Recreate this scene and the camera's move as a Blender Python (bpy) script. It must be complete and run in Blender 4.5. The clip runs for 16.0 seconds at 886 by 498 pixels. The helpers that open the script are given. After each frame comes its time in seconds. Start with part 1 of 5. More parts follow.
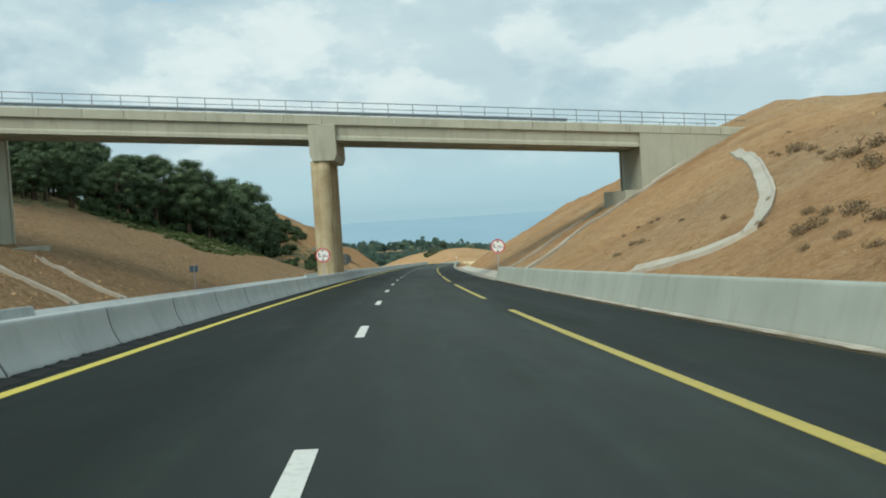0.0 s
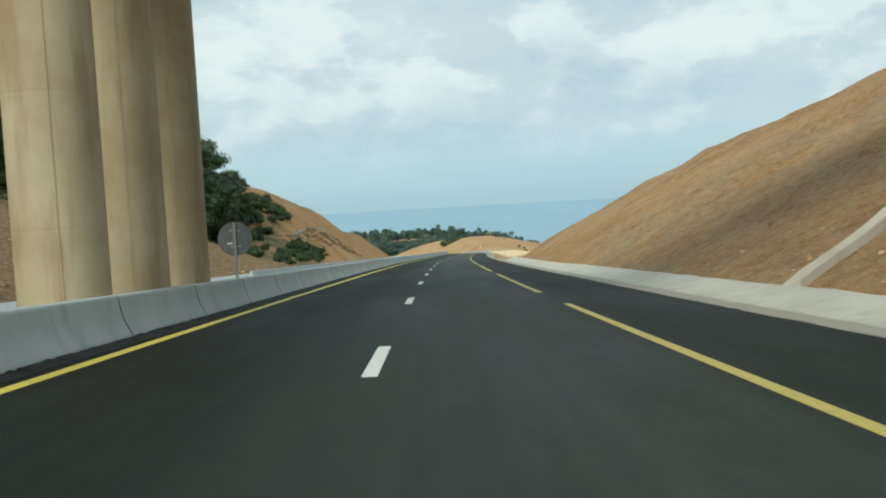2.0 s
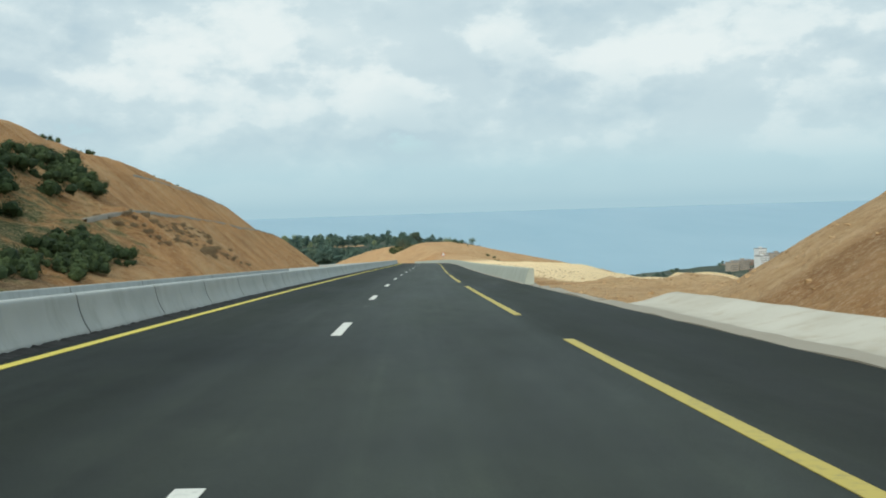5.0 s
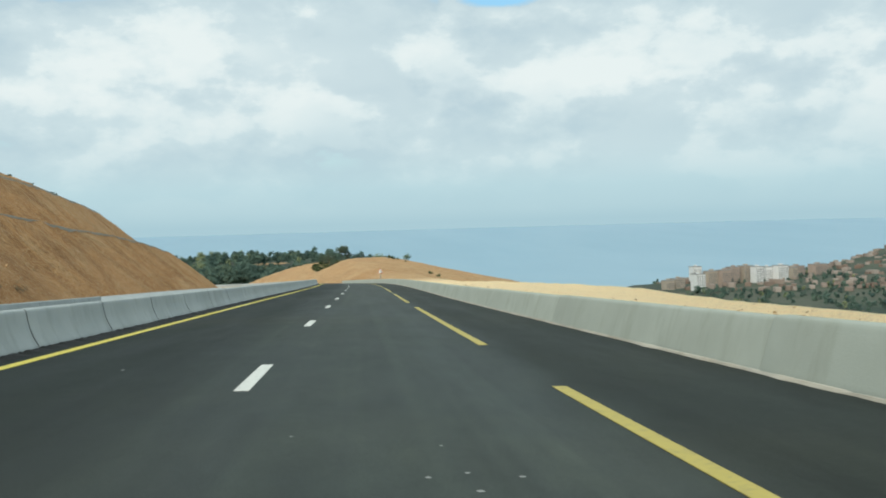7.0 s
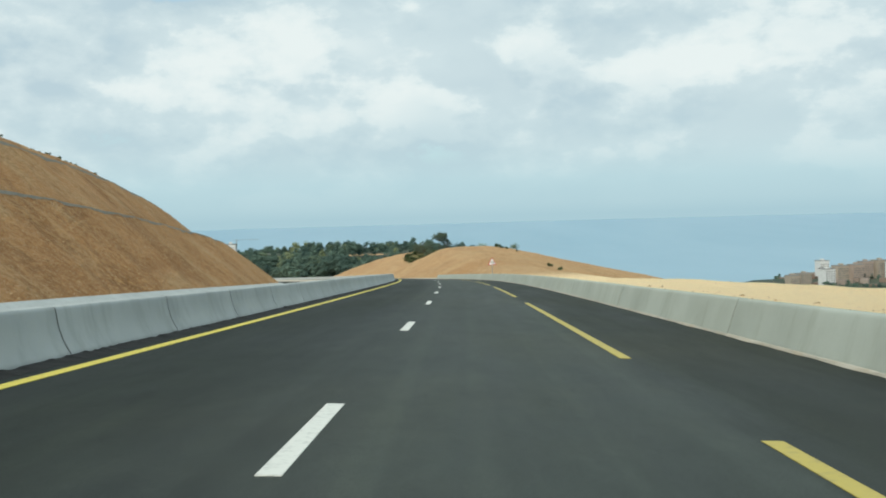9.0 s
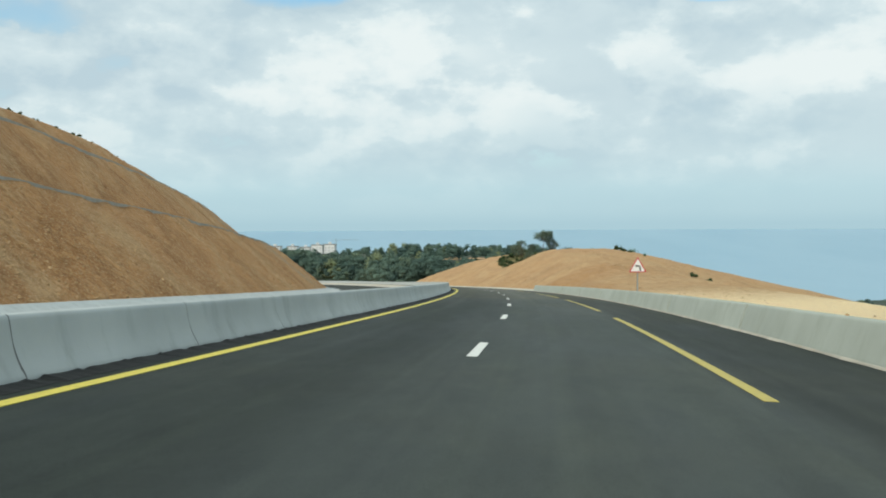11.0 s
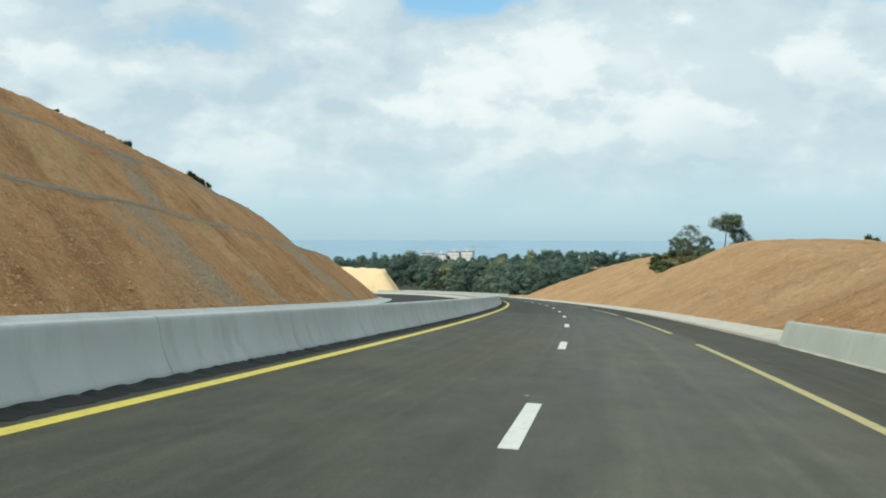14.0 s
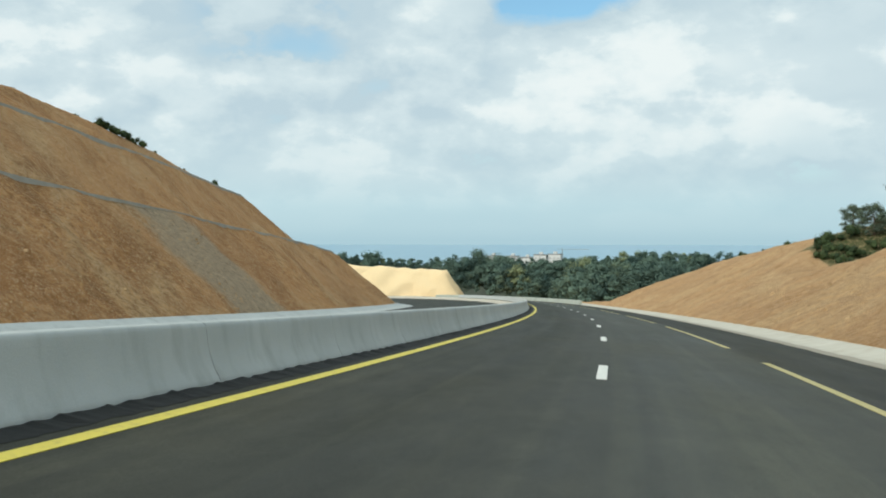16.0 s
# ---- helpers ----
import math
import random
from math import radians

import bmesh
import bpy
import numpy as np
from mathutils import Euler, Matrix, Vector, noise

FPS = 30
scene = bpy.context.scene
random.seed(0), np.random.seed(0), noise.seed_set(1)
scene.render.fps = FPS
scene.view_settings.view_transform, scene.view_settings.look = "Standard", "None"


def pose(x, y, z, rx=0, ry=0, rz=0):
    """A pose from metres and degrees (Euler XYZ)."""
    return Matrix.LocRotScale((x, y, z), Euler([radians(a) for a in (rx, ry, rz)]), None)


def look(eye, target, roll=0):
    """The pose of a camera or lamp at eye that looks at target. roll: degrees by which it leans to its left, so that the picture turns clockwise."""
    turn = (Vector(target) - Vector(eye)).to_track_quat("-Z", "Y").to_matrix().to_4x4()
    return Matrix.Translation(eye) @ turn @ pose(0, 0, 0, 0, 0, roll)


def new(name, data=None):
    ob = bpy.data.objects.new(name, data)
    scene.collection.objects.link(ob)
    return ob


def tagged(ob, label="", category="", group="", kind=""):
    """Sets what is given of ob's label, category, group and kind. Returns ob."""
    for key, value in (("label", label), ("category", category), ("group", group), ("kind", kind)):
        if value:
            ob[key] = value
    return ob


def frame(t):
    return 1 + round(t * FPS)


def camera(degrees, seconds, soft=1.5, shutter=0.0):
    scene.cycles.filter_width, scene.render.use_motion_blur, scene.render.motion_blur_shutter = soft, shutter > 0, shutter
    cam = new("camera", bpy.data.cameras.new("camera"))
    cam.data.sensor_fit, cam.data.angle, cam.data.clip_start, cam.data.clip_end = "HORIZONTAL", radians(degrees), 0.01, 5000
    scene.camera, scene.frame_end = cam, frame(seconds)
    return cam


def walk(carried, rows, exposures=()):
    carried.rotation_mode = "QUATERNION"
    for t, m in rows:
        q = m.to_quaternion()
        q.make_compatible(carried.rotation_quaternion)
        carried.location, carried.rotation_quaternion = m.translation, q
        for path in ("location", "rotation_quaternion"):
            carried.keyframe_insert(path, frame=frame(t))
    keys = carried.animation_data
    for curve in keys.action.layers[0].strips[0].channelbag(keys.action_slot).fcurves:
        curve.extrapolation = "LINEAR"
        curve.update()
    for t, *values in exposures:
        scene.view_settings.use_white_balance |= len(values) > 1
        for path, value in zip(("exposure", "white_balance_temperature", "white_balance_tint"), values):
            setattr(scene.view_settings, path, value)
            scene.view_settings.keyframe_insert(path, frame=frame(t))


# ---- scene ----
cam = camera(51.6, 16.0, soft=1.95)
PATH = [
    (0.0, 0.662, -0.001, 1.280, -3.763, -2.518, 3.449),
    (0.5, 0.680, 14.680, 0.467, -1.420, -2.538, 3.391),
    (1.0, 1.058, 30.091, -0.407, -2.315, -2.807, 4.630),
    (1.5, 1.364, 44.799, -1.256, -2.307, -3.122, 4.879),
    (2.0, 1.804, 59.087, -2.097, -2.857, -3.100, 3.186),
    (2.5, 2.438, 73.200, -2.854, -3.068, -3.230, 3.032),
    (3.0, 3.169, 87.470, -3.658, -3.216, -3.291, 2.202),
    (3.5, 3.901, 101.668, -4.450, -3.713, -3.220, 1.988),
    (4.0, 4.668, 115.868, -5.250, -4.304, -3.084, 1.892),
    (4.5, 5.479, 130.067, -6.055, -5.017, -2.904, 1.858),
    (5.0, 6.344, 144.262, -6.860, -5.878, -2.697, 1.832),
    (5.5, 7.273, 158.450, -7.659, -6.915, -2.483, 1.759),
    (6.0, 8.295, 172.822, -8.459, -9.165, -2.135, 1.705),
    (6.5, 9.318, 186.802, -9.233, -9.973, -1.963, 1.479),
    (7.0, 10.408, 200.850, -10.028, -10.356, -1.687, 1.581),
    (7.5, 11.587, 215.017, -10.806, -10.153, -1.611, 1.485),
    (8.0, 12.707, 229.007, -11.544, -9.111, -1.836, 0.916),
    (8.5, 14.082, 243.230, -12.414, -6.348, -1.971, 1.591),
    (9.0, 15.409, 257.287, -13.146, -4.048, -1.981, 1.559),
    (9.5, 16.771, 271.266, -13.909, -2.151, -1.699, 1.316),
    (10.0, 18.023, 285.298, -14.671, -0.401, -1.621, 1.028),
    (10.5, 19.194, 299.335, -15.438, 1.202, -1.574, 0.659),
    (11.0, 20.257, 313.392, -16.219, 2.727, -1.531, 0.278),
    (11.5, 21.167, 327.483, -17.020, 4.241, -1.467, -0.047),
    (12.0, 21.872, 341.620, -17.836, 5.810, -1.353, -0.245),
    (12.5, 22.350, 355.797, -18.667, 7.489, -1.107, -0.058),
    (13.0, 22.447, 370.077, -19.507, 9.107, -0.907, -0.072),
    (13.5, 22.291, 384.309, -20.354, 10.674, -0.798, -0.075),
    (14.0, 21.905, 398.539, -21.261, 12.223, -0.859, -0.176),
    (14.5, 21.167, 413.837, -22.153, 13.719, -1.164, -0.654),
    (15.0, 20.235, 427.951, -23.015, 15.340, -1.200, -0.750),
    (15.5, 18.960, 442.130, -23.933, 16.699, -0.683, 0.100),
    (16.0, 17.346, 456.117, -24.801, 18.058, -0.543, -0.081),
]

walk(cam, [(t, pose(x, y, z, 90 + pitch, roll, yaw)) for t, x, y, z, yaw, pitch, roll in PATH],
     exposures=[(0.0, -0.12, 6300, 4), (1.0, -0.04, 6350, 5), (1.5, -0.01, 6350, 5), (2.0, -0.07, 6350, 5), (2.5, -0.13, 6350, 6), (3.0, -0.13, 6400, 7), (5.5, -0.05, 6450, 8), (9.0, -0.04, 6500, 8), (12.0, 0.0, 6500, 9), (14.5, 0.05, 6500, 9), (16.0, 0.0, 6500, 9)])

# ---- sky and light ----
SUN_EYE = (-55, -90, 80)
world = bpy.data.worlds.new("sky")
scene.world = world
world.use_nodes = True
wn, wl = world.node_tree.nodes, world.node_tree.links
wn.clear()


def wmath(op, a, b=None, c=None, clamp=False):
    n = wn.new("ShaderNodeMath")
    n.operation, n.use_clamp = op, clamp
    for i, v in enumerate((a, b, c)):
        if v is None:
            continue
        if isinstance(v, (int, float)):
            n.inputs[i].default_value = v
        else:
            wl.new(v, n.inputs[i])
    return n.outputs[0]


def wramp(fac, stops):
    n = wn.new("ShaderNodeValToRGB")
    wl.new(fac, n.inputs[0])
    while len(n.color_ramp.elements) < len(stops):
        n.color_ramp.elements.new(0.5)
    for e, (p, c) in zip(n.color_ramp.elements, stops):
        e.position, e.color = p, (*c, 1) if len(c) == 3 else c
    return n.outputs[0]


def wmix(fac, a, b):
    n = wn.new("ShaderNodeMix")
    n.data_type = "RGBA"
    wl.new(fac, n.inputs[0])
    for i, v in ((6, a), (7, b)):
        if isinstance(v, tuple):
            n.inputs[i].default_value = (*v, 1)
        else:
            wl.new(v, n.inputs[i])
    return n.outputs[2]


def wnoise(vec, scale, detail, rough, distort=0.0):
    n = wn.new("ShaderNodeTexNoise")
    n.inputs["Scale"].default_value, n.inputs["Detail"].default_value = scale, detail
    n.inputs["Roughness"].default_value, n.inputs["Distortion"].default_value = rough, distort
    wl.new(vec, n.inputs["Vector"])
    return n.outputs[0]


coord = wn.new("ShaderNodeTexCoord").outputs["Generated"]
sep = wn.new("ShaderNodeSeparateXYZ")
wl.new(coord, sep.inputs[0])
height = sep.outputs[2]
comb = wn.new("ShaderNodeVectorMath")
comb.operation = "MULTIPLY"
wl.new(coord, comb.inputs[0])
comb.inputs[1].default_value = (1.0, 1.0, 1.75)
plane = comb.outputs[0]
lift = wn.new("ShaderNodeVectorMath")
lift.operation = "ADD"
wl.new(plane, lift.inputs[0])
lift.inputs[1].default_value = (-0.012, -0.01, 0.035)
big = wnoise(plane, 4.0, 4, 0.5, 0.1)
fine = wnoise(plane, 9.5, 9, 0.55, 0.0)
above = wnoise(lift.outputs[0], 9.5, 9, 0.55, 0.0)


def billow(v):
    n = wn.new("ShaderNodeMapRange")
    n.interpolation_type = "SMOOTHSTEP"
    n.inputs[1].default_value, n.inputs[2].default_value = 0.40, 0.63
    wl.new(v, n.inputs[0])
    return n.outputs[0]


fine, above = billow(fine), billow(above)
relief = wmath("MULTIPLY", wmath("SUBTRACT", fine, above), 0.16)      # sunlit tops, shaded undersides


def puff(az, el, wide, tall, gain):
    """A soft swelling of the cloud round one direction of the sky."""
    a, e = radians(az), radians(el)
    across = wmath("ADD", wmath("MULTIPLY", sep.outputs[0], math.cos(a)), wmath("MULTIPLY", sep.outputs[1], math.sin(a)))
    up = wmath("SUBTRACT", height, math.sin(e))
    q = wmath("ADD", wmath("POWER", wmath("DIVIDE", across, radians(wide)), 2.0), wmath("POWER", wmath("DIVIDE", up, radians(tall)), 2.0))
    front = wmath("GREATER_THAN", sep.outputs[1], 0.0)
    return wmath("MULTIPLY", wmath("MULTIPLY", wmath("EXPONENT", wmath("MULTIPLY", q, -1.0)), gain), front)


PUFFS = [(24, 11, 8, 5, -0.10), (6, 10.4, 5.5, 2.0, 0.20), (3, 6.6, 7.5, 1.3, 0.22), (-14.5, 3.6, 2.2, 0.6, 0.17), (-30, 3.0, 8, 0.75, 0.24), (23, 4.3, 5, 0.8, 0.14), (20, 10, 7, 2.6, -0.06),
         (-21, 8.4, 5, 1.6, 0.14), (-4, 9.2, 4, 1.4, 0.10), (-34, 7.8, 4, 1.2, 0.10), (33, 12, 7, 2.5, 0.06), (-8, 6.2, 3, 1.2, 0.10), (12, 8.2, 5, 1.4, 0.12)]
GAPS = [(11.8, 14.7, 4.8, 1.5, -0.62), (-14.0, 13.5, 2.8, 0.7, -0.60), (-27, 14.6, 4, 0.7, -0.5), (2, 4.0, 9, 0.9, -0.04), (-6, 11.6, 4, 0.9, -0.08), (14, 5.3, 5, 0.7, -0.10), (-25, 5.6, 9, 1.0, -0.10)]
cover = wmath("MULTIPLY", wmath("SUBTRACT", big, 0.5), 0.85)
for item in PUFFS + GAPS:
    cover = wmath("ADD", cover, puff(*item))
cover = wmath("ADD", cover, wmath("MULTIPLY", wmath("SUBTRACT", fine, 0.5), 0.21))
cover = wmath("ADD", cover, 0.52)
lit = wmath("ADD", cover, relief)
nishita = wn.new("ShaderNodeTexSky")
nishita.sky_type, nishita.sun_disc = "NISHITA", False
nishita.sun_elevation, nishita.sun_rotation = radians(37), radians(211)
clear = wn.new("ShaderNodeMix")
clear.data_type, clear.blend_type = "RGBA", "MULTIPLY"
clear.inputs[0].default_value = 1.0
wl.new(nishita.outputs[0], clear.inputs[6])
clear.inputs[7].default_value = (0.125, 0.165, 0.162, 1)
blue = clear.outputs[2]
cloud = wramp(lit, [(0.26, (0.52, 0.66, 0.73)), (0.42, (0.595, 0.725, 0.775)), (0.56, (0.65, 0.775, 0.815)), (0.68, (0.765, 0.865, 0.88)), (0.84, (0.84, 0.915, 0.915))])
thick = wramp(cover, [(0.10, (0, 0, 0)), (0.30, (1, 1, 1))])
sky = wmix(thick, blue, cloud)
haze = wramp(height, [(0.0, (1, 1, 1)), (0.035, (0.86, 0.86, 0.86)), (0.075, (0.40, 0.40, 0.40)), (0.14, (0.0, 0.0, 0.0))])
hazecol = wramp(height, [(0.0, (0.425, 0.615, 0.69)), (0.014, (0.47, 0.66, 0.725)), (0.04, (0.50, 0.70, 0.76)), (0.08, (0.55, 0.72, 0.77))])
sky = wmix(haze, sky, hazecol)
back = wn.new("ShaderNodeBackground")
wl.new(sky, back.inputs[0])
back.inputs[1].default_value = 1.0
wl.new(back.outputs[0], wn.new("ShaderNodeOutputWorld").inputs[0])

sun = new("sun", bpy.data.lights.new("sun", "SUN"))
sun.data.energy, sun.data.angle, sun.data.color = 2.7, radians(30), (1.0, 0.94, 0.82)
sun.matrix_world = look(SUN_EYE, (0, 0, 0))

# ---- materials ----


class Mat:
    """A small wrapper that builds a node material."""

    def __init__(self, name, rough=0.8, metal=0.0, spec=0.3):
        self.m = bpy.data.materials.new(name)
        self.m.use_nodes = True
        self.n, self.l = self.m.node_tree.nodes, self.m.node_tree.links
        self.b = self.n["Principled BSDF"]
        self.b.inputs["Roughness"].default_value, self.b.inputs["Metallic"].default_value = rough, metal
        self.b.inputs["Specular IOR Level"].default_value = spec
        self.tc = self.n.new("ShaderNodeTexCoord")

    def vec(self, kind="Object", scale=(1, 1, 1)):
        mp = self.n.new("ShaderNodeMapping")
        mp.inputs["Scale"].default_value = scale
        self.l.new(self.tc.outputs[kind], mp.inputs[0])
        return mp.outputs[0]

    def noise(self, scale, detail=4, rough=0.55, vec=None, distort=0.0):
        t = self.n.new("ShaderNodeTexNoise")
        t.inputs["Scale"].default_value, t.inputs["Detail"].default_value = scale, detail
        t.inputs["Roughness"].default_value, t.inputs["Distortion"].default_value = rough, distort
        self.l.new(vec or self.tc.outputs["Object"], t.inputs["Vector"])
        return t.outputs[0]

    def ramp(self, fac, stops):
        r = self.n.new("ShaderNodeValToRGB")
        self.l.new(fac, r.inputs[0])
        while len(r.color_ramp.elements) < len(stops):
            r.color_ramp.elements.new(0.5)
        for e, (p, c) in zip(r.color_ramp.elements, stops):
            e.position, e.color = p, (*c, 1) if isinstance(c, tuple) else (c, c, c, 1)
        return r.outputs[0]

    def mix(self, fac, a, b, blend="MIX"):
        x = self.n.new("ShaderNodeMix")
        x.data_type, x.blend_type = "RGBA", blend
        if isinstance(fac, (int, float)):
            x.inputs[0].default_value = fac
        else:
            self.l.new(fac, x.inputs[0])
        for i, v in ((6, a), (7, b)):
            if isinstance(v, tuple):
                x.inputs[i].default_value = (*v, 1)
            else:
                self.l.new(v, x.inputs[i])
        return x.outputs[2]

    def math(self, op, a, b, clamp=False):
        x = self.n.new("ShaderNodeMath")
        x.operation, x.use_clamp = op, clamp
        for i, v in enumerate((a, b)):
            if isinstance(v, (int, float)):
                x.inputs[i].default_value = v
            else:
                self.l.new(v, x.inputs[i])
        return x.outputs[0]

    def attr(self, name):
        a = self.n.new("ShaderNodeAttribute")
        a.attribute_name = name
        s = self.n.new("ShaderNodeSeparateColor")
        self.l.new(a.outputs["Color"], s.inputs[0])
        return s.outputs

    def rand(self, island=False):
        if island:
            return self.n.new("ShaderNodeNewGeometry").outputs["Random Per Island"]
        return self.n.new("ShaderNodeObjectInfo").outputs["Random"]

    def color(self, c):
        if isinstance(c, tuple):
            self.b.inputs["Base Color"].default_value = (*c, 1)
        else:
            self.l.new(c, self.b.inputs["Base Color"])
        return self

    def bump(self, h, strength=0.4, dist=0.02):
        bp = self.n.new("ShaderNodeBump")
        bp.inputs["Strength"].default_value, bp.inputs["Distance"].default_value = strength, dist
        self.l.new(h, bp.inputs["Height"])
        self.l.new(bp.outputs[0], self.b.inputs["Normal"])
        return self

    def rough(self, r):
        self.l.new(r, self.b.inputs["Roughness"])
        return self


def asphalt():
    """Dark surfacing whose grey varies by station, darkest from 90 to 140; the UV holds offset and station."""
    a = Mat("asphalt", 0.8, 0, 0.36)
    uv = a.vec("UV", (0.55, 0.07, 1))
    wear = a.noise(1.0, 5, 0.6, uv)
    track = a.noise(1.0, 4, 0.6, a.vec("UV", (1.1, 0.022, 1)))
    patch = a.noise(0.09, 5, 0.65)
    grain = a.noise(55, 4, 0.75)
    mott = a.noise(1.6, 7, 0.72, a.vec("UV", (1.0, 0.35, 1)))
    su = a.n.new("ShaderNodeSeparateXYZ")
    a.l.new(a.tc.outputs["UV"], su.inputs[0])
    by_station = a.math("ADD", a.math("MULTIPLY", su.outputs[1], 0.0018), a.math("MULTIPLY", a.math("SUBTRACT", patch, 0.5), 0.12))
    by_s = a.ramp(by_station, [(0.016, (0.0135, 0.0205, 0.0178)), (0.106, (0.0148, 0.0196, 0.0158)), (0.164, (0.0084, 0.0118, 0.0103)), (0.245, (0.0086, 0.0120, 0.0106)), (0.305, (0.0215, 0.0300, 0.0278)), (0.49, (0.0275, 0.0350, 0.0320)), (0.63, (0.0275, 0.0345, 0.0315)), (0.70, (0.054, 0.0555, 0.0445)), (0.765, (0.066, 0.067, 0.053)), (0.795, (0.056, 0.057, 0.0465)), (0.835, (0.0345, 0.037, 0.0315)), (1.0, (0.0285, 0.0325, 0.0285))])
    by_s_light = a.mix(1.0, by_s, (1.45, 1.42, 1.3), "MULTIPLY")
    c = a.mix(a.ramp(wear, [(0.42, 0.0), (0.72, 0.55)]), by_s, by_s_light)
    c = a.mix(a.ramp(track, [(0.38, 0.45), (0.56, 0.0)]), c, a.mix(1.0, c, (0.72, 0.73, 0.74), "MULTIPLY"))
    c = a.mix(a.ramp(patch, [(0.45, 0.0), (0.75, 0.5)]), c, a.mix(1.0, c, (1.5, 1.27, 1.0), "MULTIPLY"))
    c = a.mix(a.ramp(grain, [(0.45, 0.0), (0.68, 0.6)]), c, a.mix(1.0, c, (2.0, 2.0, 1.95), "MULTIPLY"))
    c = a.mix(a.ramp(mott, [(0.37, 0.6), (0.51, 0.0)]), c, a.mix(1.0, c, (0.66, 0.68, 0.70), "MULTIPLY"))
    c = a.mix(a.ramp(mott, [(0.53, 0.0), (0.70, 0.6)]), c, a.mix(1.0, c, (1.5, 1.46, 1.4), "MULTIPLY"))
    lane = a.math("ADD", a.math("MULTIPLY", su.outputs[0], 0.1), a.math("ADD", a.math("MULTIPLY", a.math("SUBTRACT", wear, 0.5), 0.12), 0.5))
    c = a.mix(a.math("MULTIPLY", a.ramp(lane, [(0.34, 1.0), (0.50, 0.0)]), a.ramp(by_station, [(0.52, 1.0), (0.68, 0.0)])), c, a.mix(1.0, c, (0.66, 0.67, 0.66), "MULTIPLY"))
    c = a.mix(a.ramp(lane, [(0.84, 0.0), (0.92, 1.0)]), c, a.mix(1.0, c, (0.78, 0.77, 0.74), "MULTIPLY"))
    c = a.mix(a.math("MULTIPLY", a.ramp(lane, [(0.50, 0.0), (0.60, 1.0)]), a.ramp(lane, [(0.80, 1.0), (0.88, 0.0)])), c, a.mix(1.0, c, (1.10, 1.12, 1.10), "MULTIPLY"))
    wheel = a.noise(1.0, 3, 0.5, a.vec("UV", (2.6, 0.012, 1)))
    c = a.mix(a.ramp(wheel, [(0.50, 0.0), (0.64, 0.6)]), c, a.mix(1.0, c, (1.35, 1.33, 1.28), "MULTIPLY"))
    a.rough(a.ramp(wear, [(0.3, 0.66), (0.7, 0.84)]))
    a.l.new(a.ramp(lane, [(0.34, 0.14), (0.50, 0.30), (0.60, 0.38), (0.82, 0.36), (0.90, 0.20)]), a.b.inputs["Specular IOR Level"])
    return a.color(c).bump(grain, 0.6, 0.006).m


def paint(name, col, worn):
    a = Mat(name, 0.6)
    g = a.noise(9, 6, 0.7)
    c = a.mix(a.ramp(g, [(0.5, 0.0), (0.72, 0.75)]), col, worn)
    return a.color(c).bump(a.noise(50, 2), 0.3, 0.003).m


def concrete(name, light, dark, stain, scale=1.0, runs=0.7):
    a = Mat(name, 0.85)
    shift = a.n.new("ShaderNodeVectorMath")
    shift.operation = "ADD"
    a.l.new(a.tc.outputs["Object"], shift.inputs[0])
    a.l.new(a.math("MULTIPLY", a.rand(), 60.0), shift.inputs[1])

    def at(x, y, z):
        m = a.n.new("ShaderNodeMapping")
        m.inputs["Scale"].default_value = (x, y, z)
        a.l.new(shift.outputs[0], m.inputs[0])
        return m.outputs[0]
    streak = a.noise(1.0, 5, 0.6, at(2.2 * scale, 2.2 * scale, 0.28 * scale))
    cloudy = a.noise(0.55 * scale, 5, 0.6, at(1, 1, 1))
    grain = a.noise(38 * scale, 4, 0.65)
    c = a.mix(a.ramp(cloudy, [(0.32, 0.0), (0.68, 1.0)]), dark, light)
    c = a.mix(a.ramp(streak, [(0.52, 0.0), (0.74, runs)]), c, stain)
    c = a.mix(a.math("MULTIPLY", a.rand(), 0.22), c, dark)
    c = a.mix(a.ramp(grain, [(0.4, 0.0), (0.8, 0.25)]), c, dark)
    return a.color(c).bump(a.math("ADD", grain, cloudy), 0.35, 0.012).m


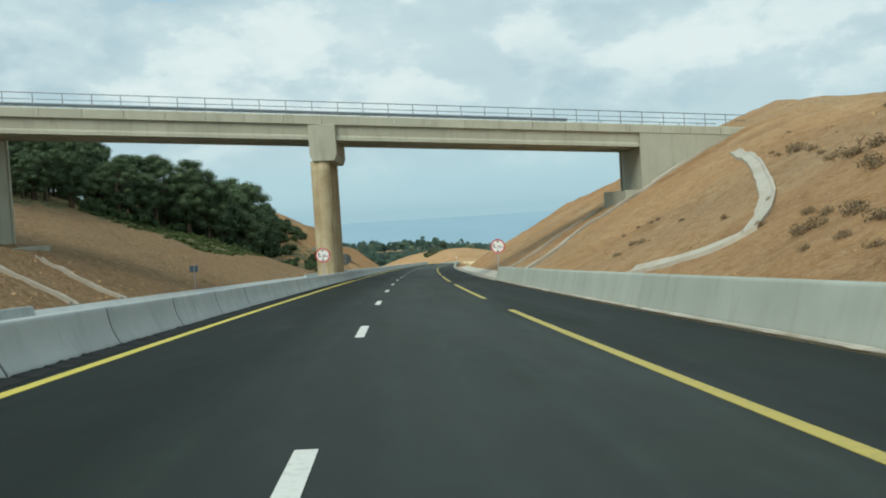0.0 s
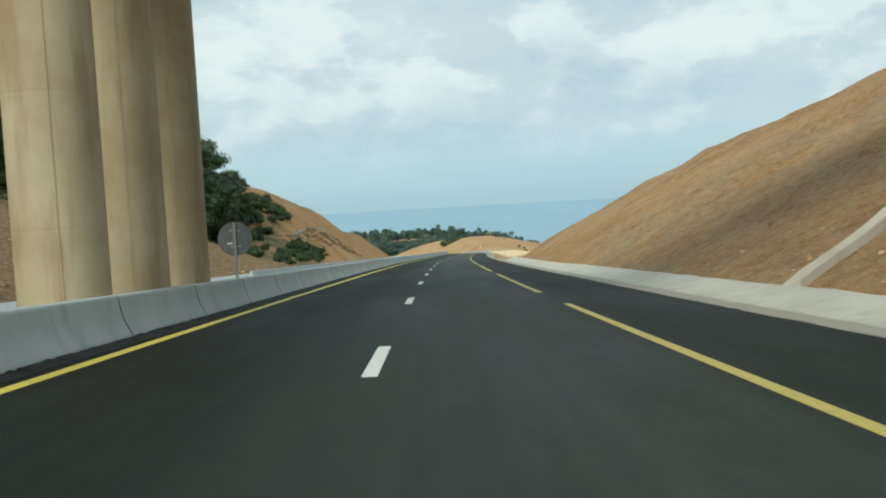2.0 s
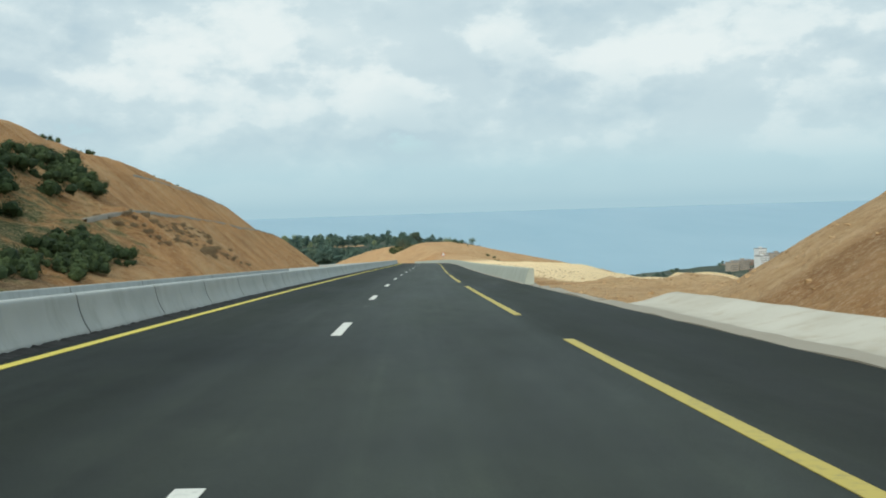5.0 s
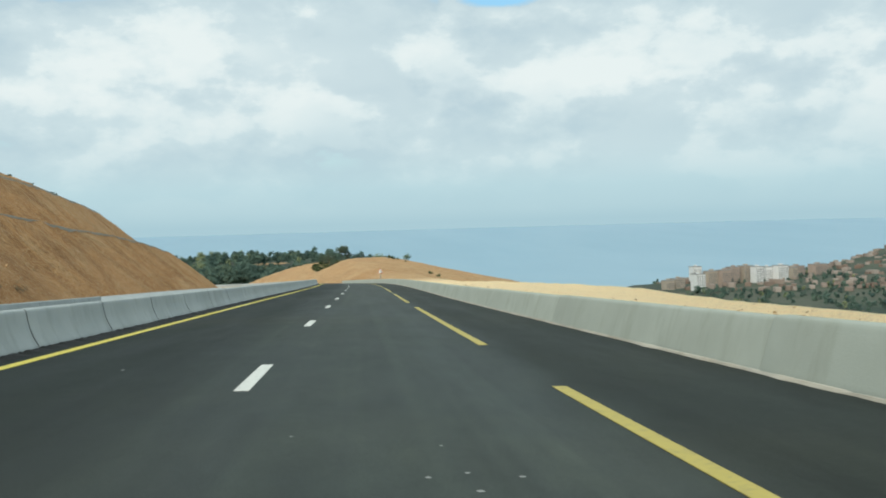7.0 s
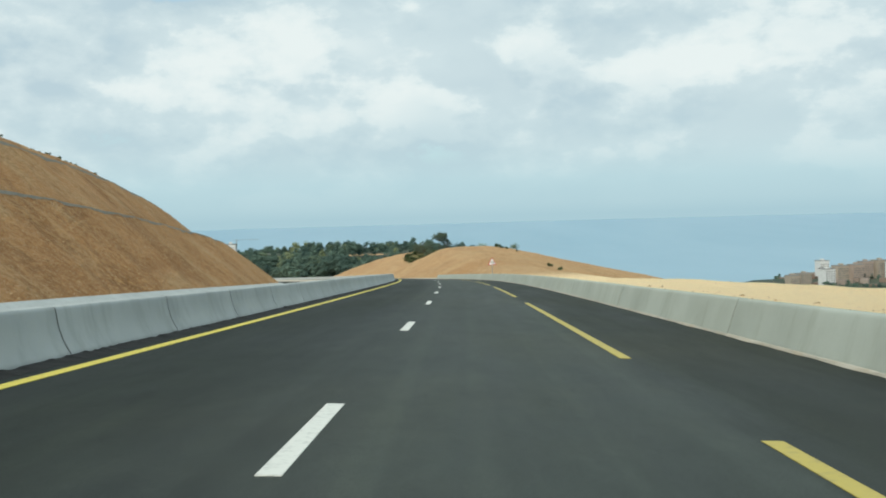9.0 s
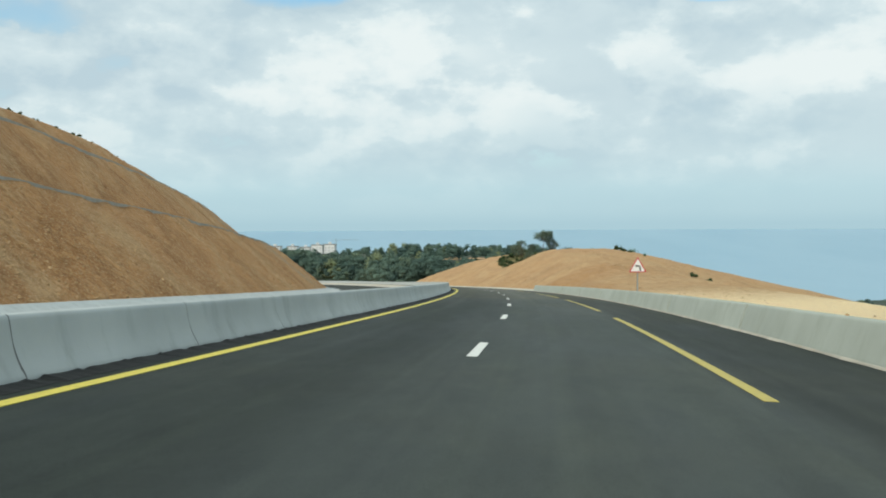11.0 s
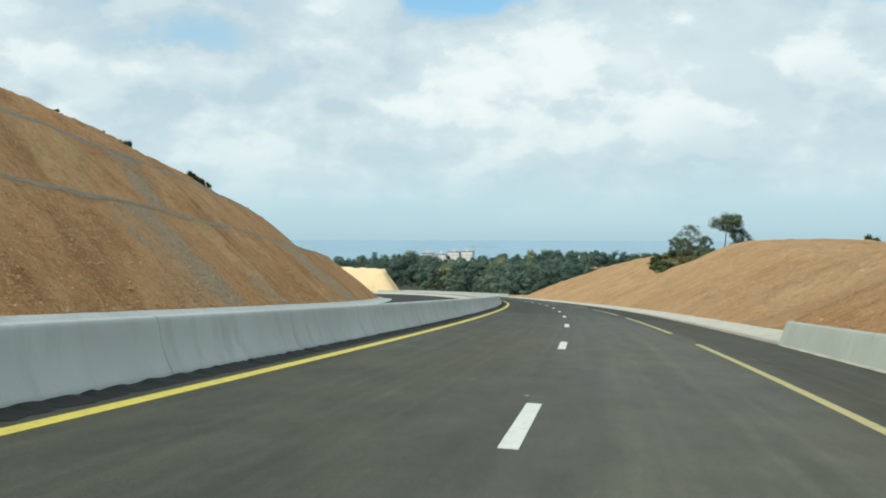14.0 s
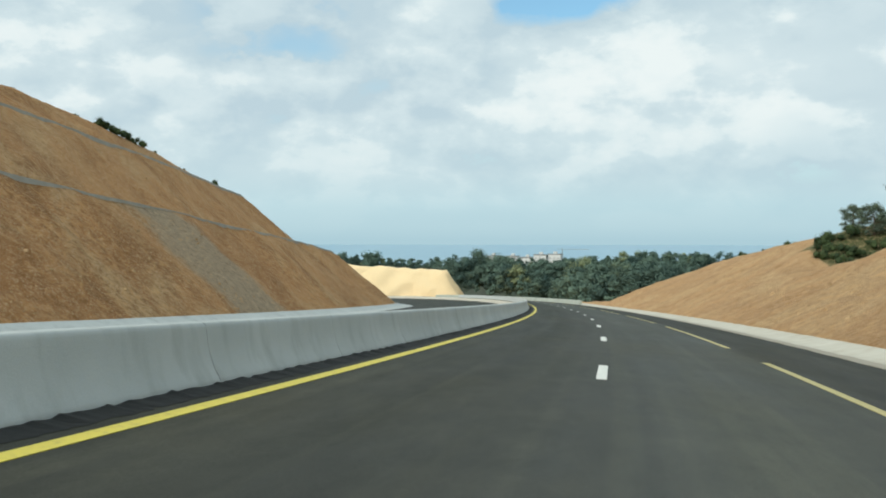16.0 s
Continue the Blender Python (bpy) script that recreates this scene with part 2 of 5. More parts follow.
def soil():
    """Cut earth: cover.r pale sandy soil with sunshine put into its colour, cover.g green scrub, cover.b grey rock
    debris.
    """
    a = Mat("soil", 0.95, 0, 0.15)
    run = a.noise(1.0, 6, 0.62, a.vec("UV", (0.13, 0.075, 1)), 1.1)
    run2 = a.noise(0.62, 7, 0.72, None, 0.5)
    wide = a.noise(0.035, 6, 0.6)
    clod = a.noise(2.2, 8, 0.75)
    peb = a.noise(8.5, 5, 0.75)
    c = a.mix(a.ramp(wide, [(0.36, 0.0), (0.64, 1.0)]), (0.401, 0.196, 0.069), (0.460, 0.255, 0.113))
    c = a.mix(a.ramp(run, [(0.36, 0.85), (0.52, 0.0)]), c, (0.237, 0.113, 0.040))
    c = a.mix(a.ramp(run, [(0.53, 0.0), (0.68, 0.75)]), c, (0.482, 0.263, 0.110))
    c = a.mix(a.ramp(run2, [(0.50, 0.0), (0.74, 0.6)]), c, (0.474, 0.283, 0.142))
    rub = a.noise(1.25, 6, 0.68, None, 1.2)
    pale = a.noise(1.0, 5, 0.66, a.vec("UV", (0.085, 0.07, 1)), 1.4)
    c = a.mix(a.ramp(pale, [(0.49, 0.0), (0.62, 0.8)]), c, a.mix(a.ramp(rub, [(0.38, 0.0), (0.6, 1.0)]), (0.379, 0.235, 0.110), (0.551, 0.372, 0.195)))
    c = a.mix(a.ramp(pale, [(0.34, 0.6), (0.46, 0.0)]), c, (0.284, 0.129, 0.042))
    rocky = a.math("MULTIPLY", a.ramp(wide, [(0.40, 1.0), (0.56, 0.25)]), a.ramp(rub, [(0.38, 1.0), (0.50, 0.0)]))
    c = a.mix(a.math("MULTIPLY", rocky, 0.6), c, (0.189, 0.090, 0.029))
    c = a.mix(a.math("MULTIPLY", a.ramp(wide, [(0.40, 1.0), (0.56, 0.3)]), a.ramp(rub, [(0.53, 0.0), (0.64, 0.9)])), c, (0.551, 0.318, 0.128))
    att = a.attr("cover")
    grey = a.math("ADD", att[2], a.math("MULTIPLY", a.math("SUBTRACT", rub, 0.5), 0.9))
    c = a.mix(a.ramp(grey, [(0.45, 0.0), (0.78, 0.9)]), c, a.mix(a.ramp(clod, [(0.35, 0.0), (0.65, 1.0)]), (0.255, 0.208, 0.145), (0.355, 0.296, 0.208)))
    c = a.mix(a.math("MULTIPLY", a.ramp(att[0], [(0.02, 0.0), (0.5, 1.0)]), 0.82), c, a.mix(a.ramp(run2, [(0.4, 0.0), (0.65, 1.0)]), (0.58, 0.40, 0.215), (0.74, 0.54, 0.32)))
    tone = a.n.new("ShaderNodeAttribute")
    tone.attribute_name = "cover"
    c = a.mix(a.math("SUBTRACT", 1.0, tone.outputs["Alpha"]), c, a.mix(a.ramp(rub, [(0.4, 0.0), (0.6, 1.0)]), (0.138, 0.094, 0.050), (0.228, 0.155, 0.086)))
    c = a.mix(a.ramp(clod, [(0.30, 0.7), (0.46, 0.0)]), c, (0.21, 0.115, 0.050))
    # pale sandy soil, its colour raised to look struck by direct sun
    sunlit_sand = a.mix(a.ramp(clod, [(0.35, 0.0), (0.7, 1.0)]), (0.92, 0.70, 0.40), (0.97, 0.82, 0.53))
    sandf = a.math("ADD", att[0], a.math("MULTIPLY", a.math("SUBTRACT", clod, 0.5), 0.5))
    c = a.mix(a.ramp(sandf, [(0.38, 0.0), (0.62, 1.0)]), c, sunlit_sand)
    scrub = a.mix(a.ramp(clod, [(0.35, 0.0), (0.65, 1.0)]), (0.045, 0.065, 0.026), (0.13, 0.14, 0.055))
    grf = a.math("ADD", att[1], a.math("MULTIPLY", a.math("SUBTRACT", a.noise(0.35, 5, 0.7), 0.5), 1.2))
    c = a.mix(a.ramp(grf, [(0.45, 0.0), (0.62, 1.0)]), c, scrub)
    c = a.mix(a.ramp(a.math("MULTIPLY", peb, a.math("ADD", clod, 0.5)), [(0.50, 0.0), (0.64, 0.75)]), c, (0.60, 0.43, 0.26))
    h = a.math("ADD", a.math("MULTIPLY", clod, 1.3), a.math("ADD", a.math("MULTIPLY", peb, 0.5), a.math("ADD", a.math("MULTIPLY", run, 0.6), a.math("MULTIPLY", rub, 1.3))))
    return a.color(c).bump(h, 0.85, 0.25).m


def leafy(name, dark, light, island=True):
    a = Mat(name, 0.75, 0, 0.2)
    c = a.mix(a.rand(island), dark, light)
    c = a.mix(a.math("MULTIPLY", a.noise(0.6, 3), 0.5), c, dark)
    a.b.inputs["Subsurface Weight"].default_value = 0.0
    return a.color(c).m


def woody(name, dark, light, olive):
    """Distant crowns; cover.r sets each tree's own tint."""
    a = Mat(name, 0.8, 0, 0.15)
    t = a.attr("cover")[0]
    c = a.ramp(t, [(0.0, dark), (0.62, light), (0.93, light), (1.0, olive)])
    c = a.mix(a.math("MULTIPLY", a.rand(True), 0.38), c, dark)
    return a.color(c).m


def plain(name, col, rough=0.6, metal=0.0, vary=0.25, scale=6.0):
    a = Mat(name, rough, metal, 0.4)
    d = tuple(v * (1 - vary) for v in col)
    n = a.noise(scale, 5, 0.65)
    c = a.mix(a.ramp(n, [(0.35, 0.0), (0.7, 1.0)]), d, col)
    return a.color(c).bump(n, 0.15, 0.004).m


def stone():
    a = Mat("rock", 0.9)
    c = a.mix(a.rand(True), (0.30, 0.185, 0.085), (0.50, 0.34, 0.18))
    return a.color(c).bump(a.noise(8, 5, 0.7), 0.6, 0.03).m


def sea_water():
    a = Mat("sea_water", 0.35, 0, 0.5)
    n = a.noise(0.004, 6, 0.6, a.vec("Object", (1, 0.25, 1)))
    c = a.mix(a.ramp(n, [(0.35, 0.0), (0.7, 1.0)]), (0.175, 0.345, 0.455), (0.215, 0.385, 0.49))
    return a.color(c).bump(a.noise(0.05, 4), 0.15, 1.0).m


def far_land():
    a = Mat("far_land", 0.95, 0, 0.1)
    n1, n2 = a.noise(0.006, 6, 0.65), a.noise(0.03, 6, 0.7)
    # land colours paled and slightly blued to carry the haze of distance
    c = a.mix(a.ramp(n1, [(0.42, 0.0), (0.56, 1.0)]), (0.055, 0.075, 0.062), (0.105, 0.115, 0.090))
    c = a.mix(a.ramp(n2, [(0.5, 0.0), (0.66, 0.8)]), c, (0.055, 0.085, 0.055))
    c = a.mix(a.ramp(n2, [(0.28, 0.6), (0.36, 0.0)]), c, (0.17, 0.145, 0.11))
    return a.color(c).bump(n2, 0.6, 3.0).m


M_ASPHALT, M_WHITE = asphalt(), paint("white_marking", (0.68, 0.69, 0.64), (0.38, 0.39, 0.37))
M_YELLOW = paint("yellow_marking", (0.68, 0.57, 0.095), (0.42, 0.35, 0.10))
M_FADED = paint("faded_yellow_marking", (0.49, 0.40, 0.095), (0.28, 0.24, 0.10))
M_WORN = paint("worn_yellow_marking", (0.46, 0.40, 0.17), (0.27, 0.25, 0.15))
M_BARRIER = concrete("barrier_concrete", (0.475, 0.512, 0.503), (0.385, 0.417, 0.411), (0.255, 0.272, 0.260), 1.0, 0.62)
M_PARAPET = concrete("weathered_barrier_concrete", (0.43, 0.475, 0.425), (0.345, 0.38, 0.335), (0.27, 0.29, 0.235), 0.9, 0.6)
M_BRIDGE = concrete("bridge_concrete", (0.455, 0.46, 0.37), (0.365, 0.37, 0.30), (0.27, 0.265, 0.205), 0.7)
M_PIER = concrete("pier_concrete", (0.52, 0.455, 0.305), (0.36, 0.285, 0.165), (0.30, 0.215, 0.115), 1.0, 0.85)
M_GUTTER = concrete("gutter_concrete", (0.56, 0.54, 0.47), (0.42, 0.39, 0.32), (0.36, 0.29, 0.20), 0.8)


def gutter_concrete():
    """Pale concrete with a dirty water channel along its foot; the UV holds the offset from the road's line."""
    m = concrete("channel_concrete", (0.56, 0.55, 0.48), (0.45, 0.43, 0.36), (0.38, 0.32, 0.23), 0.8)
    n, l = m.node_tree.nodes, m.node_tree.links
    shader = n["Principled BSDF"]
    tc = n.new("ShaderNodeTexCoord")
    sp, ns, ad, rp, mx = n.new("ShaderNodeSeparateXYZ"), n.new("ShaderNodeTexNoise"), n.new("ShaderNodeMath"), n.new("ShaderNodeValToRGB"), n.new("ShaderNodeMix")
    l.new(tc.outputs["UV"], sp.inputs[0])
    ns.inputs["Scale"].default_value, ns.inputs["Detail"].default_value = 1.1, 6
    l.new(tc.outputs["Object"], ns.inputs["Vector"])
    ad.operation = "MULTIPLY_ADD"
    l.new(ns.outputs[0], ad.inputs[0])
    ad.inputs[1].default_value = 0.9
    l.new(sp.outputs[0], ad.inputs[2])
    scale = n.new("ShaderNodeMath")
    scale.operation = "MULTIPLY_ADD"
    l.new(ad.outputs[0], scale.inputs[0])
    scale.inputs[1].default_value, scale.inputs[2].default_value = 0.33, -2.05
    l.new(scale.outputs[0], rp.inputs[0])
    for e, (p, v) in zip(rp.color_ramp.elements, ((0.48, 0.75), (0.66, 0.0))):
        e.position, e.color = p, (v, v, v, 1)
    mx.data_type = "RGBA"
    l.new(rp.outputs[0], mx.inputs[0])
    l.new(shader.inputs["Base Color"].links[0].from_socket, mx.inputs[6])
    mx.inputs[7].default_value = (0.27, 0.245, 0.195, 1)
    l.new(mx.outputs[2], shader.inputs["Base Color"])
    return m


M_CHANNEL = gutter_concrete()
M_SOIL, M_ROCK = soil(), stone()
M_JOINT = plain("joint_stain", (0.18, 0.185, 0.18), 0.9, 0, 0.55, 9)
M_TAR = plain("tar_seam", (0.016, 0.017, 0.016), 0.85, 0, 0.5, 20)
M_PINE = leafy("pine_needles", (0.036, 0.065, 0.036), (0.142, 0.197, 0.098))
# lighter, greyer than the pine needles: haze mixed into the leaf colour
M_HILL_TREE = leafy("hill_tree_leaves", (0.052, 0.082, 0.060), (0.165, 0.215, 0.145))
M_SHRUB = leafy("shrub_leaves", (0.034, 0.060, 0.018), (0.125, 0.155, 0.05))
M_THICKET = leafy("thicket_leaves", (0.020, 0.037, 0.016), (0.080, 0.118, 0.045))
M_FLECK = plain("spilt_paint", (0.36, 0.37, 0.35), 0.7)
M_DRY = leafy("dry_brush", (0.13, 0.095, 0.055), (0.30, 0.23, 0.14))
# greens lightened and blued, haze over the woods put into the colour
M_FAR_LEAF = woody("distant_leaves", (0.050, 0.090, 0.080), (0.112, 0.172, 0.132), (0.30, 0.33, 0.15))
M_BARK = plain("bark", (0.13, 0.095, 0.065), 0.9, 0, 0.5, 9)
M_STEEL = plain("galvanised_steel", (0.46, 0.48, 0.48), 0.45, 0.75, 0.2, 12)
M_SIGN_WHITE, M_SIGN_RED = plain("sign_white", (0.80, 0.80, 0.78), 0.35, 0, 0.06), plain("sign_red", (0.55, 0.035, 0.05), 0.35, 0, 0.15)
M_SIGN_BLACK, M_SIGN_BACK = plain("sign_black", (0.012, 0.012, 0.014), 0.4), plain("sign_back_grey", (0.24, 0.26, 0.27), 0.5, 0.5)
M_DITCH = concrete("ditch_concrete", (0.34, 0.315, 0.265), (0.26, 0.235, 0.19), (0.23, 0.17, 0.11), 1.2)
M_RAIL = plain("painted_rail_steel", (0.25, 0.29, 0.32), 0.5, 0.3, 0.15, 12)
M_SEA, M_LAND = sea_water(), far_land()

# ---- the road's line: stations s along it, offsets u to its right, heights h over it ----
KNOTS = [-50, 100, 200, 250, 300, 350, 400, 450, 500, 550, 600, 650, 700, 760]
BEND = [-0.906, -0.255, -0.423, -0.061, 0.408, 1.400, 1.400, 1.276, 1.437, 0.93, 1.2, 2.5, 3.2, 3.2]
GRADE = [-5.844, -5.531, -5.598, -5.532, -5.409, -5.900, -6.131, -6.199, -6.184, -5.909, -5.6, -5.4, -5.2, -5.2]
FALL = [-3.466, -2.426, -2.537, -3.605, -3.342, -2.989, -3.989, -4.760, -4.933, -4.9, -4.8, -4.8, -4.8, -4.8]
DS = 2.0
SG = np.arange(-130, 900, DS)


def road_line():
    psi = np.cumsum(np.interp(SG, KNOTS, BEND) * 1e-3) * DS
    psi -= np.interp(0, SG, psi)
    x, y = np.cumsum(-np.sin(psi)) * DS, np.cumsum(np.cos(psi)) * DS
    z = np.cumsum(np.interp(SG, KNOTS, GRADE) / 100) * DS
    return [a - np.interp(0, SG, a) for a in (x, y, z)] + [psi, np.interp(SG, KNOTS, FALL) / 100]


RX, RY, RZ, RPSI, RFALL = road_line()


def surf(s, u):
    """Height of the made surface over the road's line."""
    fall = np.interp(s, SG, RFALL)
    return np.where(u > -4.7, u * fall, np.where(u > -5.6, -4.7 * fall, -0.42))


def place(s, u, h, flat=False):
    """World points; h counts from the made surface, or with flat from the road's line."""
    s, u, h = np.broadcast_arrays(np.asarray(s, float), np.asarray(u, float), np.asarray(h, float))
    x, y, z, psi = (np.interp(s, SG, a) for a in (RX, RY, RZ, RPSI))
    base = z if flat else z + surf(s, u)
    return np.stack([x + u * np.cos(psi), y + u * np.sin(psi), base + h], -1)


def frame_at(s, u, h=0.0, flat=False, lean=True):
    """A pose on the road: x to its right, y along it, z up."""
    o = Vector(place(s, u, h, flat))
    psi = float(np.interp(s, SG, RPSI))
    pitch = math.atan(float(np.interp(s, KNOTS, GRADE)) / 100) if lean else 0.0
    roll = -math.atan(float(np.interp(s, SG, RFALL))) if lean and u > -4.7 else 0.0
    return Matrix.Translation(o) @ Matrix.Rotation(psi, 4, "Z") @ Matrix.Rotation(pitch, 4, "X") @ Matrix.Rotation(roll, 4, "Y")


def station(x, y):
    i = int(np.argmin((RX - x) ** 2 + (RY - y) ** 2))
    dx, dy, a = x - RX[i], y - RY[i], RPSI[i]
    return SG[i] - dx * math.sin(a) + dy * math.cos(a), dx * math.cos(a) + dy * math.sin(a)


# ---- building helpers ----


def mesh_of(name, verts, faces, material, smooth=False, uv=None):
    me = bpy.data.meshes.new(name)
    me.from_pydata([tuple(v) for v in verts], [], faces)
    me.materials.append(material)
    if smooth:
        me.polygons.foreach_set("use_smooth", [True] * len(me.polygons))
    if uv is not None:
        lay = me.uv_layers.new(name="UVMap")
        idx = np.empty(len(me.loops), int)
        me.loops.foreach_get("vertex_index", idx)
        lay.data.foreach_set("uv", np.asarray(uv, float)[idx].ravel())
    me.update()
    return me


def mesh_bm(name, bm, material, smooth=False):
    me = bpy.data.meshes.new(name)
    bmesh.ops.recalc_face_normals(bm, faces=bm.faces)
    bm.to_mesh(me)
    bm.free()
    me.materials.append(material)
    if smooth:
        me.polygons.foreach_set("use_smooth", [True] * len(me.polygons))
    return me


def part(name, data, parent, label="", m=None):
    """Links a mesh as one object under a thing or a part."""
    ob = new(name, data)
    ob.parent = parent
    if m is not None:
        ob.matrix_local = m
    return tagged(ob, label)


def empty(name, m, label, category, group="", kind=""):
    ob = new(name)
    ob.matrix_world = m
    return tagged(ob, label, category, group, kind)


def box_bm(bm, lo, hi, bevel=0.0):
    c = [(a + b) / 2 for a, b in zip(lo, hi)]
    d = [b - a for a, b in zip(lo, hi)]
    r = bmesh.ops.create_cube(bm, size=1.0, matrix=Matrix.Translation(c) @ Matrix.Diagonal((*d, 1)))
    if bevel:
        es = list({e for v in r["verts"] for e in v.link_edges})
        bmesh.ops.bevel(bm, geom=es, offset=bevel, segments=2, affect="EDGES", profile=0.7)


def box(name, lo, hi, material, bevel=0.0):
    bm = bmesh.new()
    box_bm(bm, lo, hi, bevel)
    return mesh_bm(name, bm, material)


def tube_data(path, radii, sides=8):
    """Vertices and faces of a tapering tube along a path."""
    vs, fs = [], []
    for i, (p, r) in enumerate(zip(path, radii)):
        p = Vector(p)
        d = (Vector(path[min(i + 1, len(path) - 1)]) - Vector(path[max(i - 1, 0)])).normalized()
        a = d.orthogonal().normalized()
        b = d.cross(a)
        vs += [tuple(p + (a * math.cos(k * math.tau / sides) + b * math.sin(k * math.tau / sides)) * r) for k in range(sides)]
    for i in range(len(path) - 1):
        for k in range(sides):
            q = (k + 1) % sides
            fs.append((i * sides + k, i * sides + q, (i + 1) * sides + q, (i + 1) * sides + k))
    fs.append(tuple(range(sides))[::-1])
    fs.append(tuple((len(path) - 1) * sides + k for k in range(sides)))
    return vs, fs


def tube(name, path, radii, material, sides=10):
    vs, fs = tube_data(path, radii, sides)
    return mesh_of(name, vs, fs, material, True)


def sweep(name, ss, section, material, closed=True, flat=False, smooth=False, jitter=0.0):
    """A section of (u, h) points drawn along the road through the stations ss."""
    n = len(section)
    vs = []
    for s in ss:
        for u, h in section:
            u = u(s) if callable(u) else u
            j = jitter * noise.noise((s * 0.7, u * 3, h * 3)) if jitter else 0.0
            vs.append(place(s, u + j, h + j * 0.5, flat))
    fs = []
    for i in range(len(ss) - 1):
        for k in range(n if closed else n - 1):
            q = (k + 1) % n
            fs.append((i * n + k, i * n + q, (i + 1) * n + q, (i + 1) * n + k))
    if closed:
        fs += [tuple(range(n))[::-1], tuple((len(ss) - 1) * n + k for k in range(n))]
    uv = [(u(s) if callable(u) else u, s) for s in ss for u, h in section]
    return mesh_of(name, vs, fs, material, smooth, uv)


def fbm(x, y, scale, octaves=4):
    return noise.fractal(Vector((x * scale, y * scale, 3.7)), 1.0, 2.0, octaves)


def left_toe(s):
    """Offset of the foot of the left slope."""
    return np.interp(s, [-130, 240, 285, 572, 600, 640, 700, 900], [18.6, 18.6, 22.8, 22.8, 23.0, 27.8, 38, 79])


def far_edge(s):
    """Offset of the far edge of the opposite carriageway."""
    return 2.4 - left_toe(s)


# ---- roads ----
road_ss = np.arange(-60, 860, 4.0)
road_us = [-4.66, -3.0, 0.0, 3.0, 6.45]
road = new("road", sweep("road", road_ss, [(u, 0.0) for u in road_us] + [(6.45, -0.6), (-4.66, -0.6)], M_ASPHALT))
tagged(road, "dark new asphalt carriageway sloping down to the sea", "road", kind="structure")
road_b = new("road", sweep("road", road_ss, [(far_edge, 0.0), (-11, 0.0), (-6.1, 0.0), (-6.1, -0.6), (far_edge, -0.6)], M_ASPHALT))
tagged(road_b, "dark asphalt opposite carriageway behind the median barrier", "road", kind="structure")
median = new("median", sweep("median", road_ss, [(-6.1, 0.03), (-4.66, -0.02), (-4.66, -0.6), (-6.1, -0.6)], M_GUTTER))
tagged(median, "narrow concrete median strip between the carriageways", "median", kind="structure")

left_line = sweep("edge_line", np.arange(-40, 800, 3.0), [(-3.76, 0.001), (-3.76, 0.007), (-3.57, 0.007), (-3.57, 0.001)], M_YELLOW)
part("edge_line", left_line, road, "continuous yellow painted edge line")
dash_me = box("lane_dash", (-0.085, -1.5, 0.001), (0.085, 1.5, 0.007), M_WHITE)
for i in range(-4, 55):
    s = 6.49 + 13 * i - 1.5
    part("lane_dash", dash_me, road, m=frame_at(s, 0.0))
for i in range(-4, 26):
    a = float(np.interp(i, [-4, 0, 1, 4, 8, 12, 14, 15, 27], [-52.4, 59.25, 85.2, 164.3, 271.2, 377.9, 432.3, 458.6, 778]))
    ss = np.linspace(a, a + 20.4, 11)
    c = 3.637 - float(np.interp(a, [140, 164, 290, 330], [0, 0.07, 0.07, 0]))
    part("shoulder_dash", sweep("shoulder_dash", ss, [(c - 0.083, 0.001), (c - 0.083, 0.007), (c + 0.083, 0.007), (c + 0.083, 0.001)], M_FADED if a < 385 else M_WORN), road)

# ragged tar seam where the asphalt meets the median barrier
seam_v, seam_f = [], []
for i, s in enumerate(np.arange(-40, 640, 0.12)):
    w = 0.22 + 0.05 * noise.noise((s * 2.6, 0.0, 0.0)) + 0.08 * noise.noise((s * 6.7, 7.0, 0.0)) + 0.03 * noise.noise((s * 0.21, 4.0, 0.0))
    hh = 0.012 + 0.022 * noise.noise((s * 2.9, 9.0, 0.0)) + 0.035 * noise.noise((s * 7.3, 3.0, 0.0)) + 0.012 * noise.noise((s * 0.3, 2.0, 0.0))
    seam_v += [place(s, -4.24, hh + 0.03), place(s, -4.18 + w * 0.45, hh * 0.7 + 0.012), place(s, -4.18 + w, 0.004)]
    if i:
        k = 3 * i
        seam_f += [(k - 3, k, k + 1, k - 2), (k - 2, k + 1, k + 2, k - 1)]
part("tar_seam", mesh_of("tar_seam", seam_v, seam_f, M_TAR), road, "ragged black asphalt edge")

# ---- ground beside the road ----


def smin(a, b, k):
    h = np.clip(0.5 + 0.5 * (b - a) / k, 0, 1)
    return b * (1 - h) + a * h - k * h * (1 - h)


S_R = [-130, 20, 45, 62, 75, 88, 97, 105, 112, 120, 133, 145, 155, 165, 175, 183, 190, 200, 370, 400, 425, 462, 490, 513, 528, 541, 551, 562, 577, 588, 595, 603, 630, 900]
H_R = [8.6, 9.0, 9.6, 10.6, 11.4, 13.8, 13.6, 14.8, 13.6, 11.4, 9.7, 9.5, 9.0, 8.1, 6.8, 5.2, 3.0, -0.4, -0.5, 0.8, 2.6, 4.3, 6.3, 7.8, 8.0, 7.8, 7.6, 7.3, 6.5, 5.4, 3.4, 0.8, -1.0, -3.0]
S_V, H_V = [505, 512, 517, 522, 528, 534, 538, 541, 545], [20, 8.0, 5.8, 4.2, 3.7, 3.9, 5.4, 8.0, 20]      # little valley through the mound
S_L = [-130, 55, 80, 90, 110, 136, 160, 176, 186, 198, 212, 230, 250, 275, 288, 300, 312, 324, 340, 358, 380, 402, 430, 464, 480, 500, 512, 526, 546, 557, 570, 584, 600, 620, 660, 700, 900]
